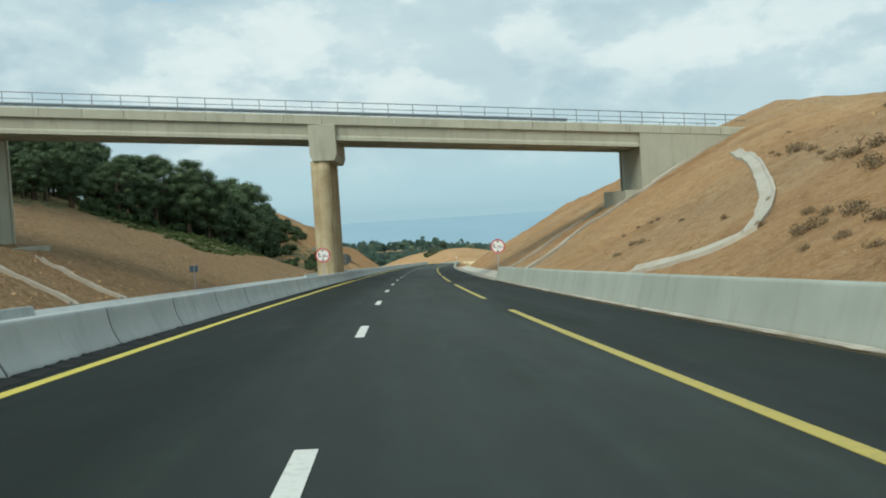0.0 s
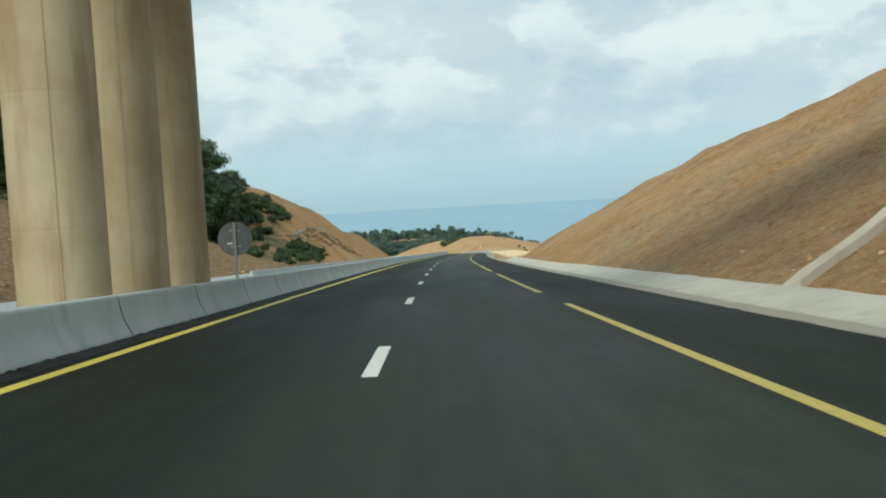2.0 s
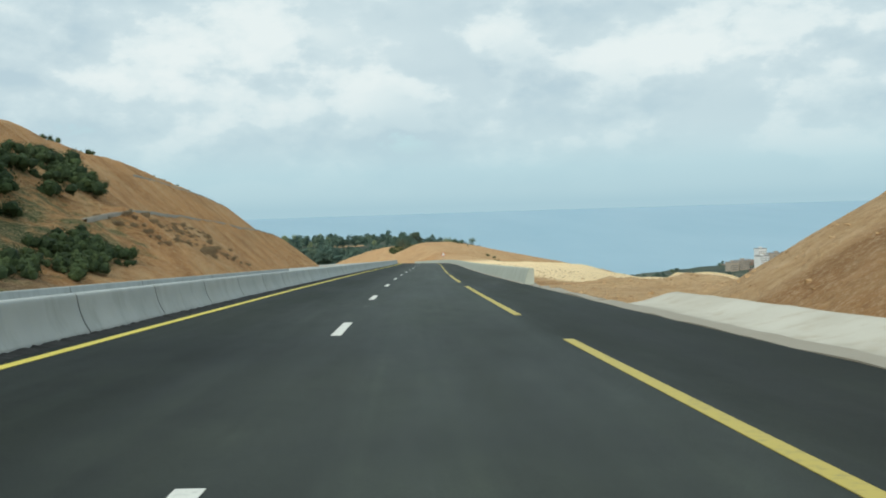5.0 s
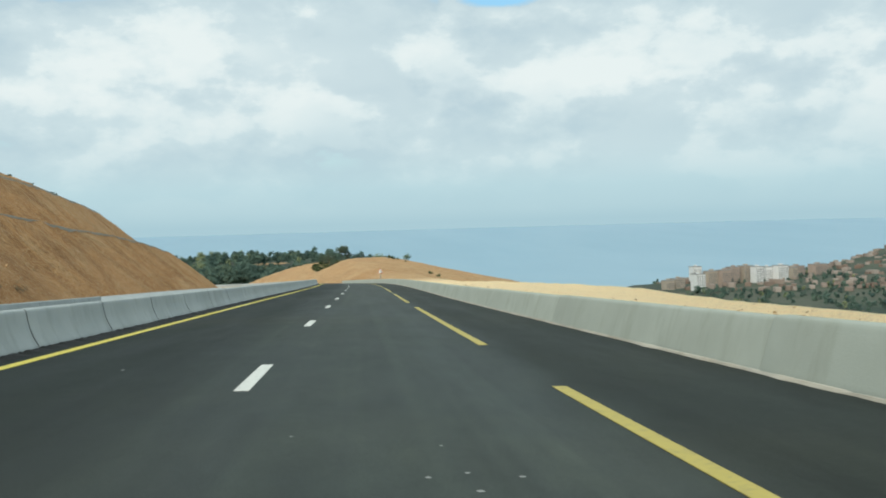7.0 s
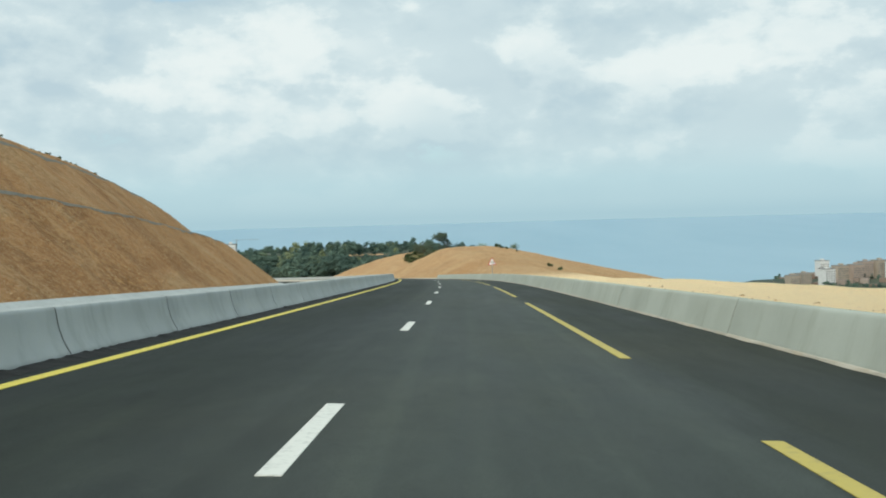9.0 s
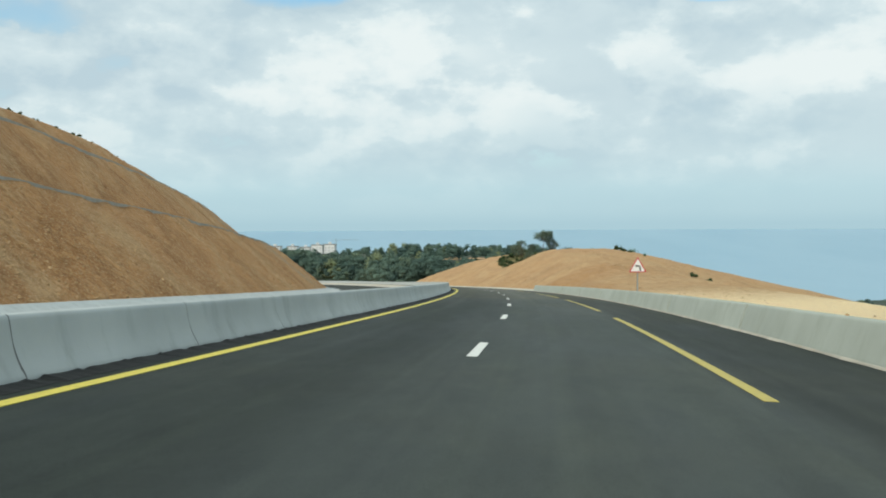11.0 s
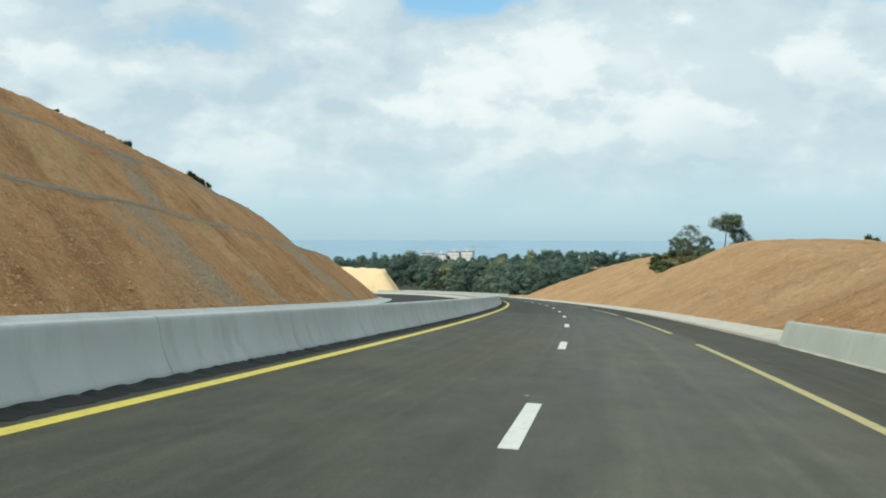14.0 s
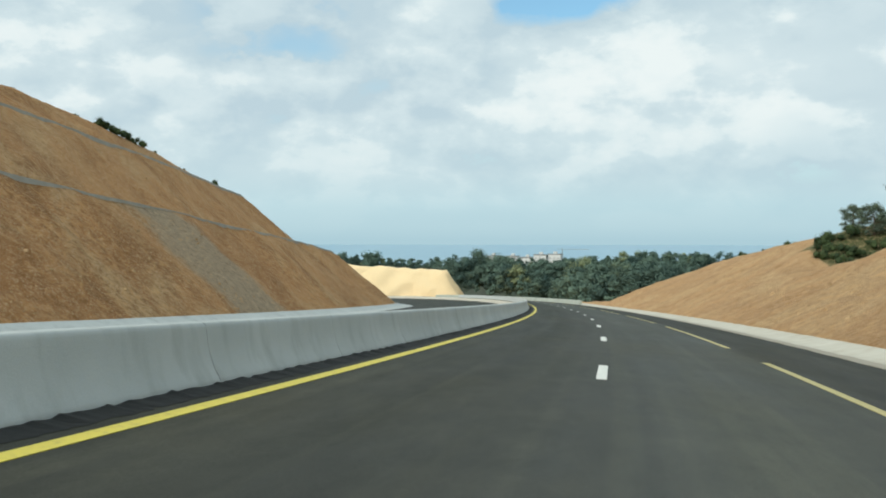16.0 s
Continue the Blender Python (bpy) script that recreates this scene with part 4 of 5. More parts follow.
# ---- the bridge ----
# local frame: x to the right of the road, y along it, z up; the deck runs askew, so y grows with x
B0 = Vector((*place(74.8, -5.5, 0, True)[:2], 0.0))
bridge = empty("bridge", Matrix.Translation(B0) @ Matrix.Rotation(float(np.interp(74, SG, RPSI)), 4, "Z"), "pale concrete road bridge on round piers over the carriageways", "bridge")
DECK0, DFALL, SKEW = 8.68, -0.062, 0.235       # underside of the edge beam at x = 0, its fall, and how far the deck runs askew
X_L, X_R, WIDE = -44.0, 38.2, 8.6


def deck_z(x):
    return DECK0 + DFALL * x


def askew(me):
    for v in me.vertices:
        v.co.y += v.co.x * SKEW
    return me


def beam(name, x0, x1, section, material):
    """A section of (y, z) points drawn along the deck, falling with it."""
    bm = bmesh.new()
    rings = [[bm.verts.new((x, y, deck_z(x) + z)) for y, z in section] for x in (x0, x1)]
    n = len(section)
    for i in range(n):
        j = (i + 1) % n
        bm.faces.new((rings[0][i], rings[0][j], rings[1][j], rings[1][i]))
    bm.faces.new(rings[0])
    bm.faces.new(rings[1][::-1])
    return askew(mesh_bm(name, bm, material))


for side in (0, 1):
    y = lambda v: v if side == 0 else WIDE - v
    n = 28
    for i in range(n):                     # edge beam in cast lengths
        x0 = X_L + (X_R - X_L) * i / n
        x1 = X_L + (X_R - X_L) * (i + 1) / n - 0.03
        part("edge_beam", beam("edge_beam", x0, x1, [(y(-0.12), 0.0), (y(-0.12), 0.66), (y(-0.04), 0.74), (y(0.42), 0.74), (y(0.42), 0.0)], M_BRIDGE), bridge)
part("deck_slab", beam("deck_slab", X_L, X_R, [(0.05, -0.02), (0.05, 0.26), (WIDE - 0.05, 0.26), (WIDE - 0.05, -0.02)], M_BRIDGE), bridge)
for x0, x1 in ((-26.4, -1.0), (1.0, 27.6)):
    for k in range(6):
        c = 0.45 + k * (WIDE - 0.9) / 5
        part("girder", beam("girder", x0, x1, [(c - 0.30, -0.02), (c - 0.26, -0.30), (c - 0.18, -0.85), (c - 0.30, -1.0), (c - 0.30, -1.25), (c + 0.30, -1.25), (c + 0.30, -1.0), (c + 0.18, -0.85), (c + 0.26, -0.30), (c + 0.30, -0.02)], M_BRIDGE), bridge, "precast concrete girder")
bm = bmesh.new()
zt = deck_z(0) - 0.02
cap_sec = [(-1.06, zt), (1.06, zt), (1.06, zt - 2.45), (0.86, zt - 2.95), (-0.86, zt - 2.95), (-1.06, zt - 2.45)]
ra = [bm.verts.new((x, -0.22, z)) for x, z in cap_sec]
rb = [bm.verts.new((x, WIDE + 0.22, z)) for x, z in cap_sec]
for i in range(6):
    j = (i + 1) % 6
    bm.faces.new((ra[i], ra[j], rb[j], rb[i]))
bm.faces.new(ra)
bm.faces.new(rb[::-1])
bmesh.ops.bevel(bm, geom=list(bm.edges), offset=0.03, segments=1, affect="EDGES")
part("pier_cap", askew(mesh_bm("pier_cap", bm, M_BRIDGE)), bridge, "pale concrete pier cap with sloped underside")
PZ, PR = [-6.0], [0.785]
z = -4.6
while z < zt - 3.2:                                # cast in lifts, with a shallow groove between them
    PZ += [z - 0.07, z - 0.045, z - 0.02, z, z + 0.02, z + 0.045, z + 0.07]
    PR += [0.785, 0.785, 0.784, 0.780, 0.784, 0.785, 0.785]
    z += 2.35
PZ.append(zt - 2.9)
PR.append(0.785)
for yy in (0.65, WIDE / 2, WIDE - 0.75):
    column = part("pier_column", tube("pier_column", [(-0.37, yy, z) for z in PZ], PR, M_PIER, 48), bridge, "round tan concrete pier with faint stains")
    for turn in (200, 290, 20):                    # thin fins left by the formwork
        a = radians(turn)
        part("form_seam", box("form_seam", (-0.012, -0.008, -6.0), (0.012, 0.008, zt - 2.95), M_PIER), column, m=Matrix.Translation((-0.37 + 0.787 * math.cos(a), yy + 0.787 * math.sin(a), 0)) @ Matrix.Rotation(a + math.pi / 2, 4, "Z"))
# abutments: wall, plinth on the slope and wing wall
for sgn, xa, zp in ((1, 27.3, 1.92), (-1, -26.1, 0.2)):
    z1 = deck_z(xa)
    lo, hi = sorted((xa + sgn * 0.2, xa + sgn * 2.2))
    part("abutment_wall", askew(box("abutment_wall", (lo, 0.35, zp - 1.2), (hi, WIDE - 0.35, z1 - 1.28), M_BRIDGE, 0.02)), bridge)
    lo, hi = sorted((xa - sgn * (1.6 if sgn > 0 else 2.3), xa + sgn * 2.5))
    part("plinth", askew(box("plinth", (lo, -0.5, zp - 2.6), (hi, WIDE + 0.5, zp), M_BRIDGE, 0.03)), bridge)
    for yw in (-0.06, WIDE - 0.28):
        x_e = xa + sgn * (10.5 if sgn > 0 else 14)
        bm = bmesh.new()
        pts = [(xa + sgn * 0.1, zp - 1.2), (xa + sgn * 0.1, z1 - 0.01), (x_e, deck_z(x_e) - 0.01), (x_e, deck_z(x_e) - 3.4)]
        fa = [bm.verts.new((x, yw, z)) for x, z in pts]
        fb = [bm.verts.new((x, yw + 0.34, z)) for x, z in pts]
        bm.faces.new(fa)
        bm.faces.new(fb[::-1])
        for i in range(4):
            bm.faces.new((fa[i], fa[(i + 1) % 4], fb[(i + 1) % 4], fb[i]))
        part("wing_wall", askew(mesh_bm("wing_wall", bm, M_BRIDGE)), bridge)
# railings on both edges, and the crash rail behind the near one
post_me = box("railing_post", (-0.03, -0.03, 0.0), (0.03, 0.03, 1.12), M_RAIL)
for yy in (0.12, WIDE - 0.12):
    railing = empty("railing", bridge.matrix_world @ Matrix.Translation((0, yy, deck_z(0) + 0.74)), "grey galvanised steel bridge railing", "railing", "bridge railings")
    for i in range(40):
        x = X_L + 0.7 + i * 2.03
        part("railing_post", post_me, railing, m=Matrix.Translation((x, x * SKEW, DFALL * x)))
    for hh, rr in ((1.10, 0.036), (0.62, 0.028)):
        a, b = X_L + 0.5, X_R - 0.3
        part("handrail", tube("handrail", [(a, a * SKEW, DFALL * a + hh), (b, b * SKEW, DFALL * b + hh)], [rr, rr], M_RAIL, 8), railing)
crash = empty("guard_rail", bridge.matrix_world @ Matrix.Translation((0, 1.2, 0)), "grey corrugated steel crash rail on the bridge deck", "guard rail")
part("rail_beam", beam("rail_beam", X_L, 21.0, [(0, 0.92), (-0.04, 0.97), (0.02, 1.03), (-0.04, 1.09), (-0.04, 1.15), (0, 1.2), (0.05, 1.2), (0.05, 0.92)], M_RAIL), crash)
rail_post = box("rail_post", (-0.05, 0.06, 0), (0.05, 0.16, 0.9), M_STEEL)
for i in range(16):
    x = X_L + 1.5 + 4.0 * i
    part("rail_post", rail_post, crash, m=Matrix.Translation((x, x * SKEW, deck_z(x) + 0.26)))

# ---- drains down the slopes ----


def slope_drain(points, wide, label, curb=0.1, material=M_GUTTER):
    """A concrete channel laid on the ground through (s, u) points."""
    vs, fs = [], []
    pts = []
    for (s0, u0), (s1, u1) in zip(points, points[1:]):
        n = max(2, int(math.hypot(s1 - s0, u1 - u0) / 0.8))
        pts += [(s0 + (s1 - s0) * k / n, u0 + (u1 - u0) * k / n) for k in range(n)]
    pts.append(points[-1])
    for i, (s, u) in enumerate(pts):
        a, b = pts[max(i - 1, 0)], pts[min(i + 1, len(pts) - 1)]
        ds, du = b[0] - a[0], b[1] - a[1]
        ln = math.hypot(ds, du)
        ns, nu = -du / ln, ds / ln
        w = wide * (1 + 0.15 * noise.noise((s * 0.5, u * 0.5, 0)))
        row = []
        for k, (o, h) in enumerate(((-0.5, -0.2), (-0.5, curb + 0.1), (-0.36, curb + 0.1), (-0.25, 0.06), (0.25, 0.06), (0.36, curb + 0.1), (0.5, curb + 0.1), (0.5, -0.2))):
            row.append(on_ground(s + ns * w * o, u + nu * w * o) + Vector((0, 0, h + 0.04)))
        vs += row
        if i:
            q = 8 * i
            fs += [(q - 8 + k, q - 7 + k, q + 1 + k, q + k) for k in range(7)]
    fs += [tuple(range(8)), tuple(range(len(vs) - 1, len(vs) - 9, -1))]
    return tagged(new("slope_drain", mesh_of("slope_drain", vs, fs, material, False)), label, "drain", "slope drains")


slope_drain([(66.6, 8.8), (72.9, 14.8), (79.0, 20.9), (83.0, 28.0)], 0.7, "straight pale concrete drain down the slope beside the bridge")
slope_drain([(80.1, 8.8), (82.4, 12.6), (89.4, 19.5)], 0.68, "straight pale concrete drain down the slope under the bridge")
slope_drain([(36.1, 9.9), (32.5, 10.8), (29.8, 11.7), (29.3, 12.2), (31.4, 13.5), (36.1, 15.6), (46.7, 19.4), (56, 22.2), (62.8, 23.9)], 0.62, "winding pale concrete channel down the slope", 0.02)
slope_drain([(56.0, -19.2), (58.4, -22.6), (60.3, -25.3), (63, -29)], 0.75, "straight pale concrete drain down the far slope", 0.1, M_DITCH)
slope_drain([(65.2, -19.2), (67.9, -23.7), (70.8, -27.2)], 0.65, "straight pale concrete drain down the far slope under the bridge", 0.1, M_DITCH)

# ---- road signs ----


def text_mesh(body, size, material):
    cu = bpy.data.curves.new("text", "FONT")
    cu.body, cu.size, cu.align_x, cu.align_y, cu.extrude, cu.offset = body, size, "CENTER", "CENTER", 0.002, 0.012 * size
    ob = bpy.data.objects.new("text", cu)
    scene.collection.objects.link(ob)
    dg = bpy.context.evaluated_depsgraph_get()
    me = bpy.data.meshes.new_from_object(ob.evaluated_get(dg))
    bpy.data.objects.remove(ob)
    me.materials.clear()
    me.materials.append(material)
    return me


def disc_bm(bm, r0, r1, y0, y1, sides=48):
    """A flat ring (or disc, r0 = 0) facing -y."""
    rings = []
    for r, y in ((r0, y0), (r1, y0), (r1, y1), (r0, y1)):
        rings.append([bm.verts.new((max(r, 0.001) * math.cos(k * math.tau / sides), y, max(r, 0.001) * math.sin(k * math.tau / sides))) for k in range(sides)])
    for a, b in zip(rings, rings[1:] + rings[:1]):
        for k in range(sides):
            q = (k + 1) % sides
            bm.faces.new((a[k], a[q], b[q], b[k]))


def poly(name, pts, y0, y1, material):
    bm = bmesh.new()
    a = [bm.verts.new((x, y0, z)) for x, z in pts]
    b = [bm.verts.new((x, y1, z)) for x, z in pts]
    bm.faces.new(a)
    bm.faces.new(b[::-1])
    for i in range(len(pts)):
        j = (i + 1) % len(pts)
        bm.faces.new((a[i], a[j], b[j], b[i]))
    return mesh_bm(name, bm, material)


def height_sign(m, up, lean, base):
    """Round height-limit sign; up: disc centre over the pose; base: foot of the post."""
    e = empty("road_sign", m @ Matrix.Rotation(radians(lean), 4, "Y"), "round red-rimmed height limit sign on a grey post", "road sign", "height limit signs")
    R = 0.52
    part("post", box("post", (-0.04, 0.03, base), (0.04, 0.09, up + 0.42), M_STEEL, 0.008), e, "grey steel post")
    bm = bmesh.new()
    disc_bm(bm, 0, R, 0.0, 0.03)
    plate = part("plate", mesh_bm("plate", bm, M_SIGN_WHITE), e, "white round sign plate", Matrix.Translation((0, 0, up)))
    bm = bmesh.new()
    disc_bm(bm, R - 0.075, R + 0.012, -0.008, 0.034)
    part("rim", mesh_bm("rim", bm, M_SIGN_RED), plate, "red rim")
    part("arrow", poly("arrow", [(-0.11, 0.40), (0.11, 0.40), (0.0, 0.25)], -0.006, -0.001, M_SIGN_BLACK), plate, "black triangle")
    part("arrow", poly("arrow", [(-0.11, -0.40), (0.0, -0.25), (0.11, -0.40)], -0.006, -0.001, M_SIGN_BLACK), plate, "black triangle")
    face = Matrix.Translation((0, -0.003, 0)) @ Matrix.Rotation(math.pi / 2, 4, "X")
    part("numeral", text_mesh("5.", 0.46, M_SIGN_BLACK), plate, m=Matrix.Translation((-0.23, 0, 0.0)) @ face)
    part("numeral", text_mesh("25", 0.28, M_SIGN_BLACK), plate, m=Matrix.Translation((0.09, 0, -0.05)) @ face)
    part("numeral", text_mesh("m", 0.19, M_SIGN_BLACK), plate, m=Matrix.Translation((0.335, 0, -0.075)) @ face)
    part("clamp", box("clamp", (-0.07, 0.02, up - 0.2), (0.07, 0.1, up - 0.15), M_STEEL), e)
    return e


height_sign(Matrix.Translation(place(67.7, 7.55, 0, True)) @ Matrix.Rotation(radians(-2), 4, "Z"), 2.1, 1.5, -0.35)
height_sign(Matrix.Translation(place(67.5, -5.3, 0, True)) @ Matrix.Rotation(radians(-2), 4, "Z"), 2.22, 0.0, -0.1)


M_BLUE = plain("sign_blue_grey", (0.10, 0.16, 0.22), 0.5)


def back_sign(m, up, base, r, label):
    """A round sign of the opposite carriageway, seen from behind."""
    e = empty("road_sign", m, label, "road sign", "signs seen from behind")
    part("post", box("post", (-0.04, -0.09, base), (0.04, -0.03, up + r * 0.95), M_STEEL, 0.008), e, "grey steel post")
    bm = bmesh.new()
    disc_bm(bm, 0, r, -0.02, 0.012)
    plate = part("plate", mesh_bm("plate", bm, M_SIGN_BACK), e, "bare grey sign back", Matrix.Translation((0, 0, up)))
    bm = bmesh.new()
    disc_bm(bm, r - 0.02, r + 0.01, -0.035, 0.014)
    part("rim", mesh_bm("rim", bm, M_SIGN_BACK), plate)
    for z in (-0.25, 0.22):
        part("clamp", box("clamp", (-0.16, -0.045, z), (0.16, -0.02, z + 0.05), M_STEEL), plate)
    part("sticker", box("sticker", (-0.24, -0.026, -0.16), (-0.08, -0.021, -0.10), M_SIGN_WHITE), plate)
    return e


back_sign(Matrix.Translation(place(86.6, -5.25, 0, True)), 1.96, -0.1, 0.5, "round sign plate seen from behind on a grey post")
small = empty("road_sign", Matrix.Translation(place(86.2, -19.4, 0, True)), "small blue-grey sign plate seen from behind on a thin post", "road sign", "signs seen from behind")
part("post", box("post", (-0.035, -0.09, -0.6), (0.035, -0.03, 2.3), M_STEEL, 0.008), small, "grey steel post")
part("plate", box("plate", (-0.42, -0.02, 1.62), (0.36, 0.012, 2.24), M_BLUE, 0.004), small, "blue-grey sign back")


def bend_sign(m, up, base):
    e = empty("road_sign", m, "triangular red-rimmed bend warning sign behind the barrier", "road sign")
    part("post", box("post", (-0.04, 0.03, base), (0.04, 0.09, up + 0.35), M_STEEL, 0.008), e, "grey steel post")
    a = 0.56

    def tri(r, cz=0.0):
        out = []
        for k in range(3):
            c = math.pi / 2 + k * math.tau / 3
            for d in (-0.12, 0, 0.12):
                out.append((r * math.cos(c) * (1 - abs(d) * 0.25) + d * -math.sin(c) * r * 0.45, r * math.sin(c) * (1 - abs(d) * 0.25) + d * math.cos(c) * r * 0.45 + cz))
        return out
    plate = part("plate", poly("plate", tri(a), 0.0, 0.025, M_SIGN_RED), e, "red triangular sign plate", Matrix.Translation((0, 0, up)))
    part("field", poly("field", tri(a - 0.105), -0.006, -0.001, M_SIGN_WHITE), plate, "white field")
    part("arrow", poly("arrow", [(0.10, -0.20), (0.18, -0.20), (0.18, 0.02), (0.12, 0.10), (-0.05, 0.10), (-0.05, 0.15), (-0.17, 0.07), (-0.05, -0.01), (-0.05, 0.03), (0.08, 0.03), (0.10, 0.0)], -0.012, -0.007, M_SIGN_BLACK), plate, "black bent arrow")
    return e


bend_sign(Matrix.Translation(place(366.8, 7.34, 0, True)) @ Matrix.Rotation(radians(6), 4, "Z"), 1.85, -0.6)

# ---- sea and distant land ----
rng = np.random.default_rng(7)


def sea():
    rings = [(0, -150), (1200, -150), (2600, -150), (3400, -118), (4200, -76), (4850, -47)]
    n = 120
    vs, fs = [(0, 0, -150)], []
    for r, z in rings[1:]:
        vs += [(r * math.cos(k * math.tau / n), 200 + r * math.sin(k * math.tau / n), z) for k in range(n)]
    for k in range(n):
        fs.append((0, 1 + k, 1 + (k + 1) % n))
    for i in range(len(rings) - 2):
        for k in range(n):
            q = (k + 1) % n
            a, b = 1 + i * n, 1 + (i + 1) * n
            fs.append((a + k, b + k, b + q, a + q))
    return tagged(new("sea", mesh_of("sea", vs, fs, M_SEA, True)), "calm hazy blue sea reaching the horizon", "water", kind="structure")


sea()


def land():
    xs = np.concatenate([np.arange(-2400, -500, 100), np.arange(-500, 1500, 28), np.arange(1500, 3600, 90)])
    ys = np.concatenate([np.arange(-800, 0, 80), np.arange(0, 2400, 28), np.arange(2400, 3700, 100)])
    X, Y = np.meshgrid(xs, ys, indexing="ij")
    Z = land_z(X, Y)
    for i in range(X.shape[0]):
        for j in range(X.shape[1]):
            Z[i, j] += 3.5 * fbm(X[i, j], Y[i, j], 0.008, 4)
    # keep it under the road and its banks
    for i in range(X.shape[0]):
        for j in range(X.shape[1]):
            x, y = X[i, j], Y[i, j]
            if -300 < x < 320 and -140 < y < 900:
                s, u = station(x, y)
                if -140 < u < 140:
                    zr = float(np.interp(s, SG, RZ))
                    lim = zr - 6 - max(0, abs(u) - 26) * (0.38 if u > 0 else 0.02)
                    Z[i, j] = min(Z[i, j], lim) if u > 0 else min(Z[i, j], zr - 6)
    n0, n1 = X.shape
    idx = np.arange(n0 * n1).reshape(n0, n1)
    q = np.stack([idx[:-1, :-1], idx[1:, :-1], idx[1:, 1:], idx[:-1, 1:]], -1).reshape(-1, 4)
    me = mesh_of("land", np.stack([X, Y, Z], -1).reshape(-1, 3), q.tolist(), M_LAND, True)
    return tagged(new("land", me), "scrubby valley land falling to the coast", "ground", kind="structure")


land()

# ---- foliage ----
ICO = bmesh.new()
bmesh.ops.create_icosphere(ICO, subdivisions=1, radius=1.0)
ICO_V = np.array([v.co[:] for v in ICO.verts])
ICO_F = np.array([[v.index for v in f.verts] for f in ICO.faces])
ICO.free()


def leaf_cloud(centres, radii, per, size, r, squash=0.8, core=0.72):
    """Small leaf quads over dark inner clumps: vertices and faces."""
    V, F, base = [], [], 0
    for c, rad in zip(centres, radii):
        c = np.asarray(c)
        if core:
            jit = 1 + 0.25 * r.standard_normal((len(ICO_V), 1)) * 0.6
            V.append(c + ICO_V * jit * rad * core * np.array([1, 1, squash]))
            F += (ICO_F + base).tolist()
            base += len(ICO_V)
        n = int(per * rad ** 2) + 6
        d = r.standard_normal((n, 3))
        d /= np.linalg.norm(d, axis=1)[:, None]
        p = c + d * rad * r.uniform(0.62, 1.12, (n, 1)) * np.array([1, 1, squash])
        a = r.standard_normal((n, 3))
        a -= (a * d).sum(1)[:, None] * d * 0.6
        a /= np.linalg.norm(a, axis=1)[:, None]
        b = np.cross(a, d + 0.5 * r.standard_normal((n, 3)))
        b /= np.linalg.norm(b, axis=1)[:, None] + 1e-6
        s = size * r.uniform(0.55, 1.25, (n, 1))
        quad = np.stack([p - a * s - b * s * 0.3, p + a * s * 0.2 - b * s * 0.7, p + a * s + b * s * 0.3, p - a * s * 0.2 + b * s * 0.7], 1)
        V.append(quad.reshape(-1, 3))
        F += (np.arange(n * 4).reshape(n, 4) + base).tolist()
        base += n * 4
    return np.concatenate(V), F


def tree_meshes(seed, tall, spread, bare, per=42, size=0.22, material=None, lean=0.0, clumps=13, core=0.6, girth=0.030):
    """Trunk with limbs, and a crown of many leaf clumps."""
    r = np.random.default_rng(seed)
    top = tall * 0.9
    bendx, bendy = r.uniform(-0.06, 0.06, 2) * tall
    path = [(bendx * (k / 6) ** 2 + lean * tall * k / 6 + 0.04 * tall * math.sin(k * 1.3 + seed) * k / 6, bendy * (k / 6) ** 2, -0.4 + (top + 0.4) * k / 6) for k in range(7)]
    rad = [girth * tall * (1 - 0.85 * k / 6) + 0.02 for k in range(7)]
    V, F = tube_data(path, rad, 7)
    V = list(V)
    cs, rs = [], []
    for i in range(clumps):
        f = bare + (1 - bare) * (i + 0.5) / clumps
        t = f * 6
        k = min(int(t), 5)
        p = Vector(path[k]).lerp(Vector(path[k + 1]), t - k)
        ang = i * 2.4 + r.uniform(-0.5, 0.5)
        shape = math.sin(math.pi * (0.18 + 0.75 * (f - bare) / (1 - bare))) ** 0.8
        out = spread * shape * r.uniform(0.35, 0.95)
        e = p + Vector((math.cos(ang) * out, math.sin(ang) * out, out * r.uniform(0.15, 0.45)))
        mid = p.lerp(e, 0.5) + Vector((0, 0, -0.08 * out))
        lv, lf = tube_data([p, mid, e], [rad[k] * 0.45 + 0.01, rad[k] * 0.3 + 0.01, 0.015], 5)
        F += [tuple(q + len(V) for q in f2) for f2 in lf]
        V += lv
        cs.append(tuple(e))
        rs.append(spread * r.uniform(0.20, 0.36))
    cs.append((path[6][0], path[6][1], top + 0.1))
    rs.append(spread * 0.28)
    trunk = mesh_of("trunk", V, F, M_BARK, True)
    cv, cf = leaf_cloud(cs, rs, per, size, r, 0.68, core)
    crown = mesh_of("crown", cv, cf, material or M_PINE)
    return trunk, crown


def tree(name, meshes, m, label, group=""):
    e = empty(name, m, label, "tree", group)
    part("trunk", meshes[0], e, "rough brown trunk and limbs")
    part("crown", meshes[1], e)
    return e


PINES = [tree_meshes(11 + k, 9.6 + 0.7 * k, 3.6 + 0.3 * (k % 3), 0.24, 300, 0.10, clumps=32) for k in range(5)]


def stand(s, u, k, size, turn, label="dark green Aleppo pine in the wood above the slope", group="pines above the slope"):
    m = Matrix.Translation(on_ground(s, u, 0.15)) @ Matrix.Rotation(turn, 4, "Z") @ Matrix.Scale(size, 4)
    return tree("pine_tree", PINES[k % 5], m, label, group)


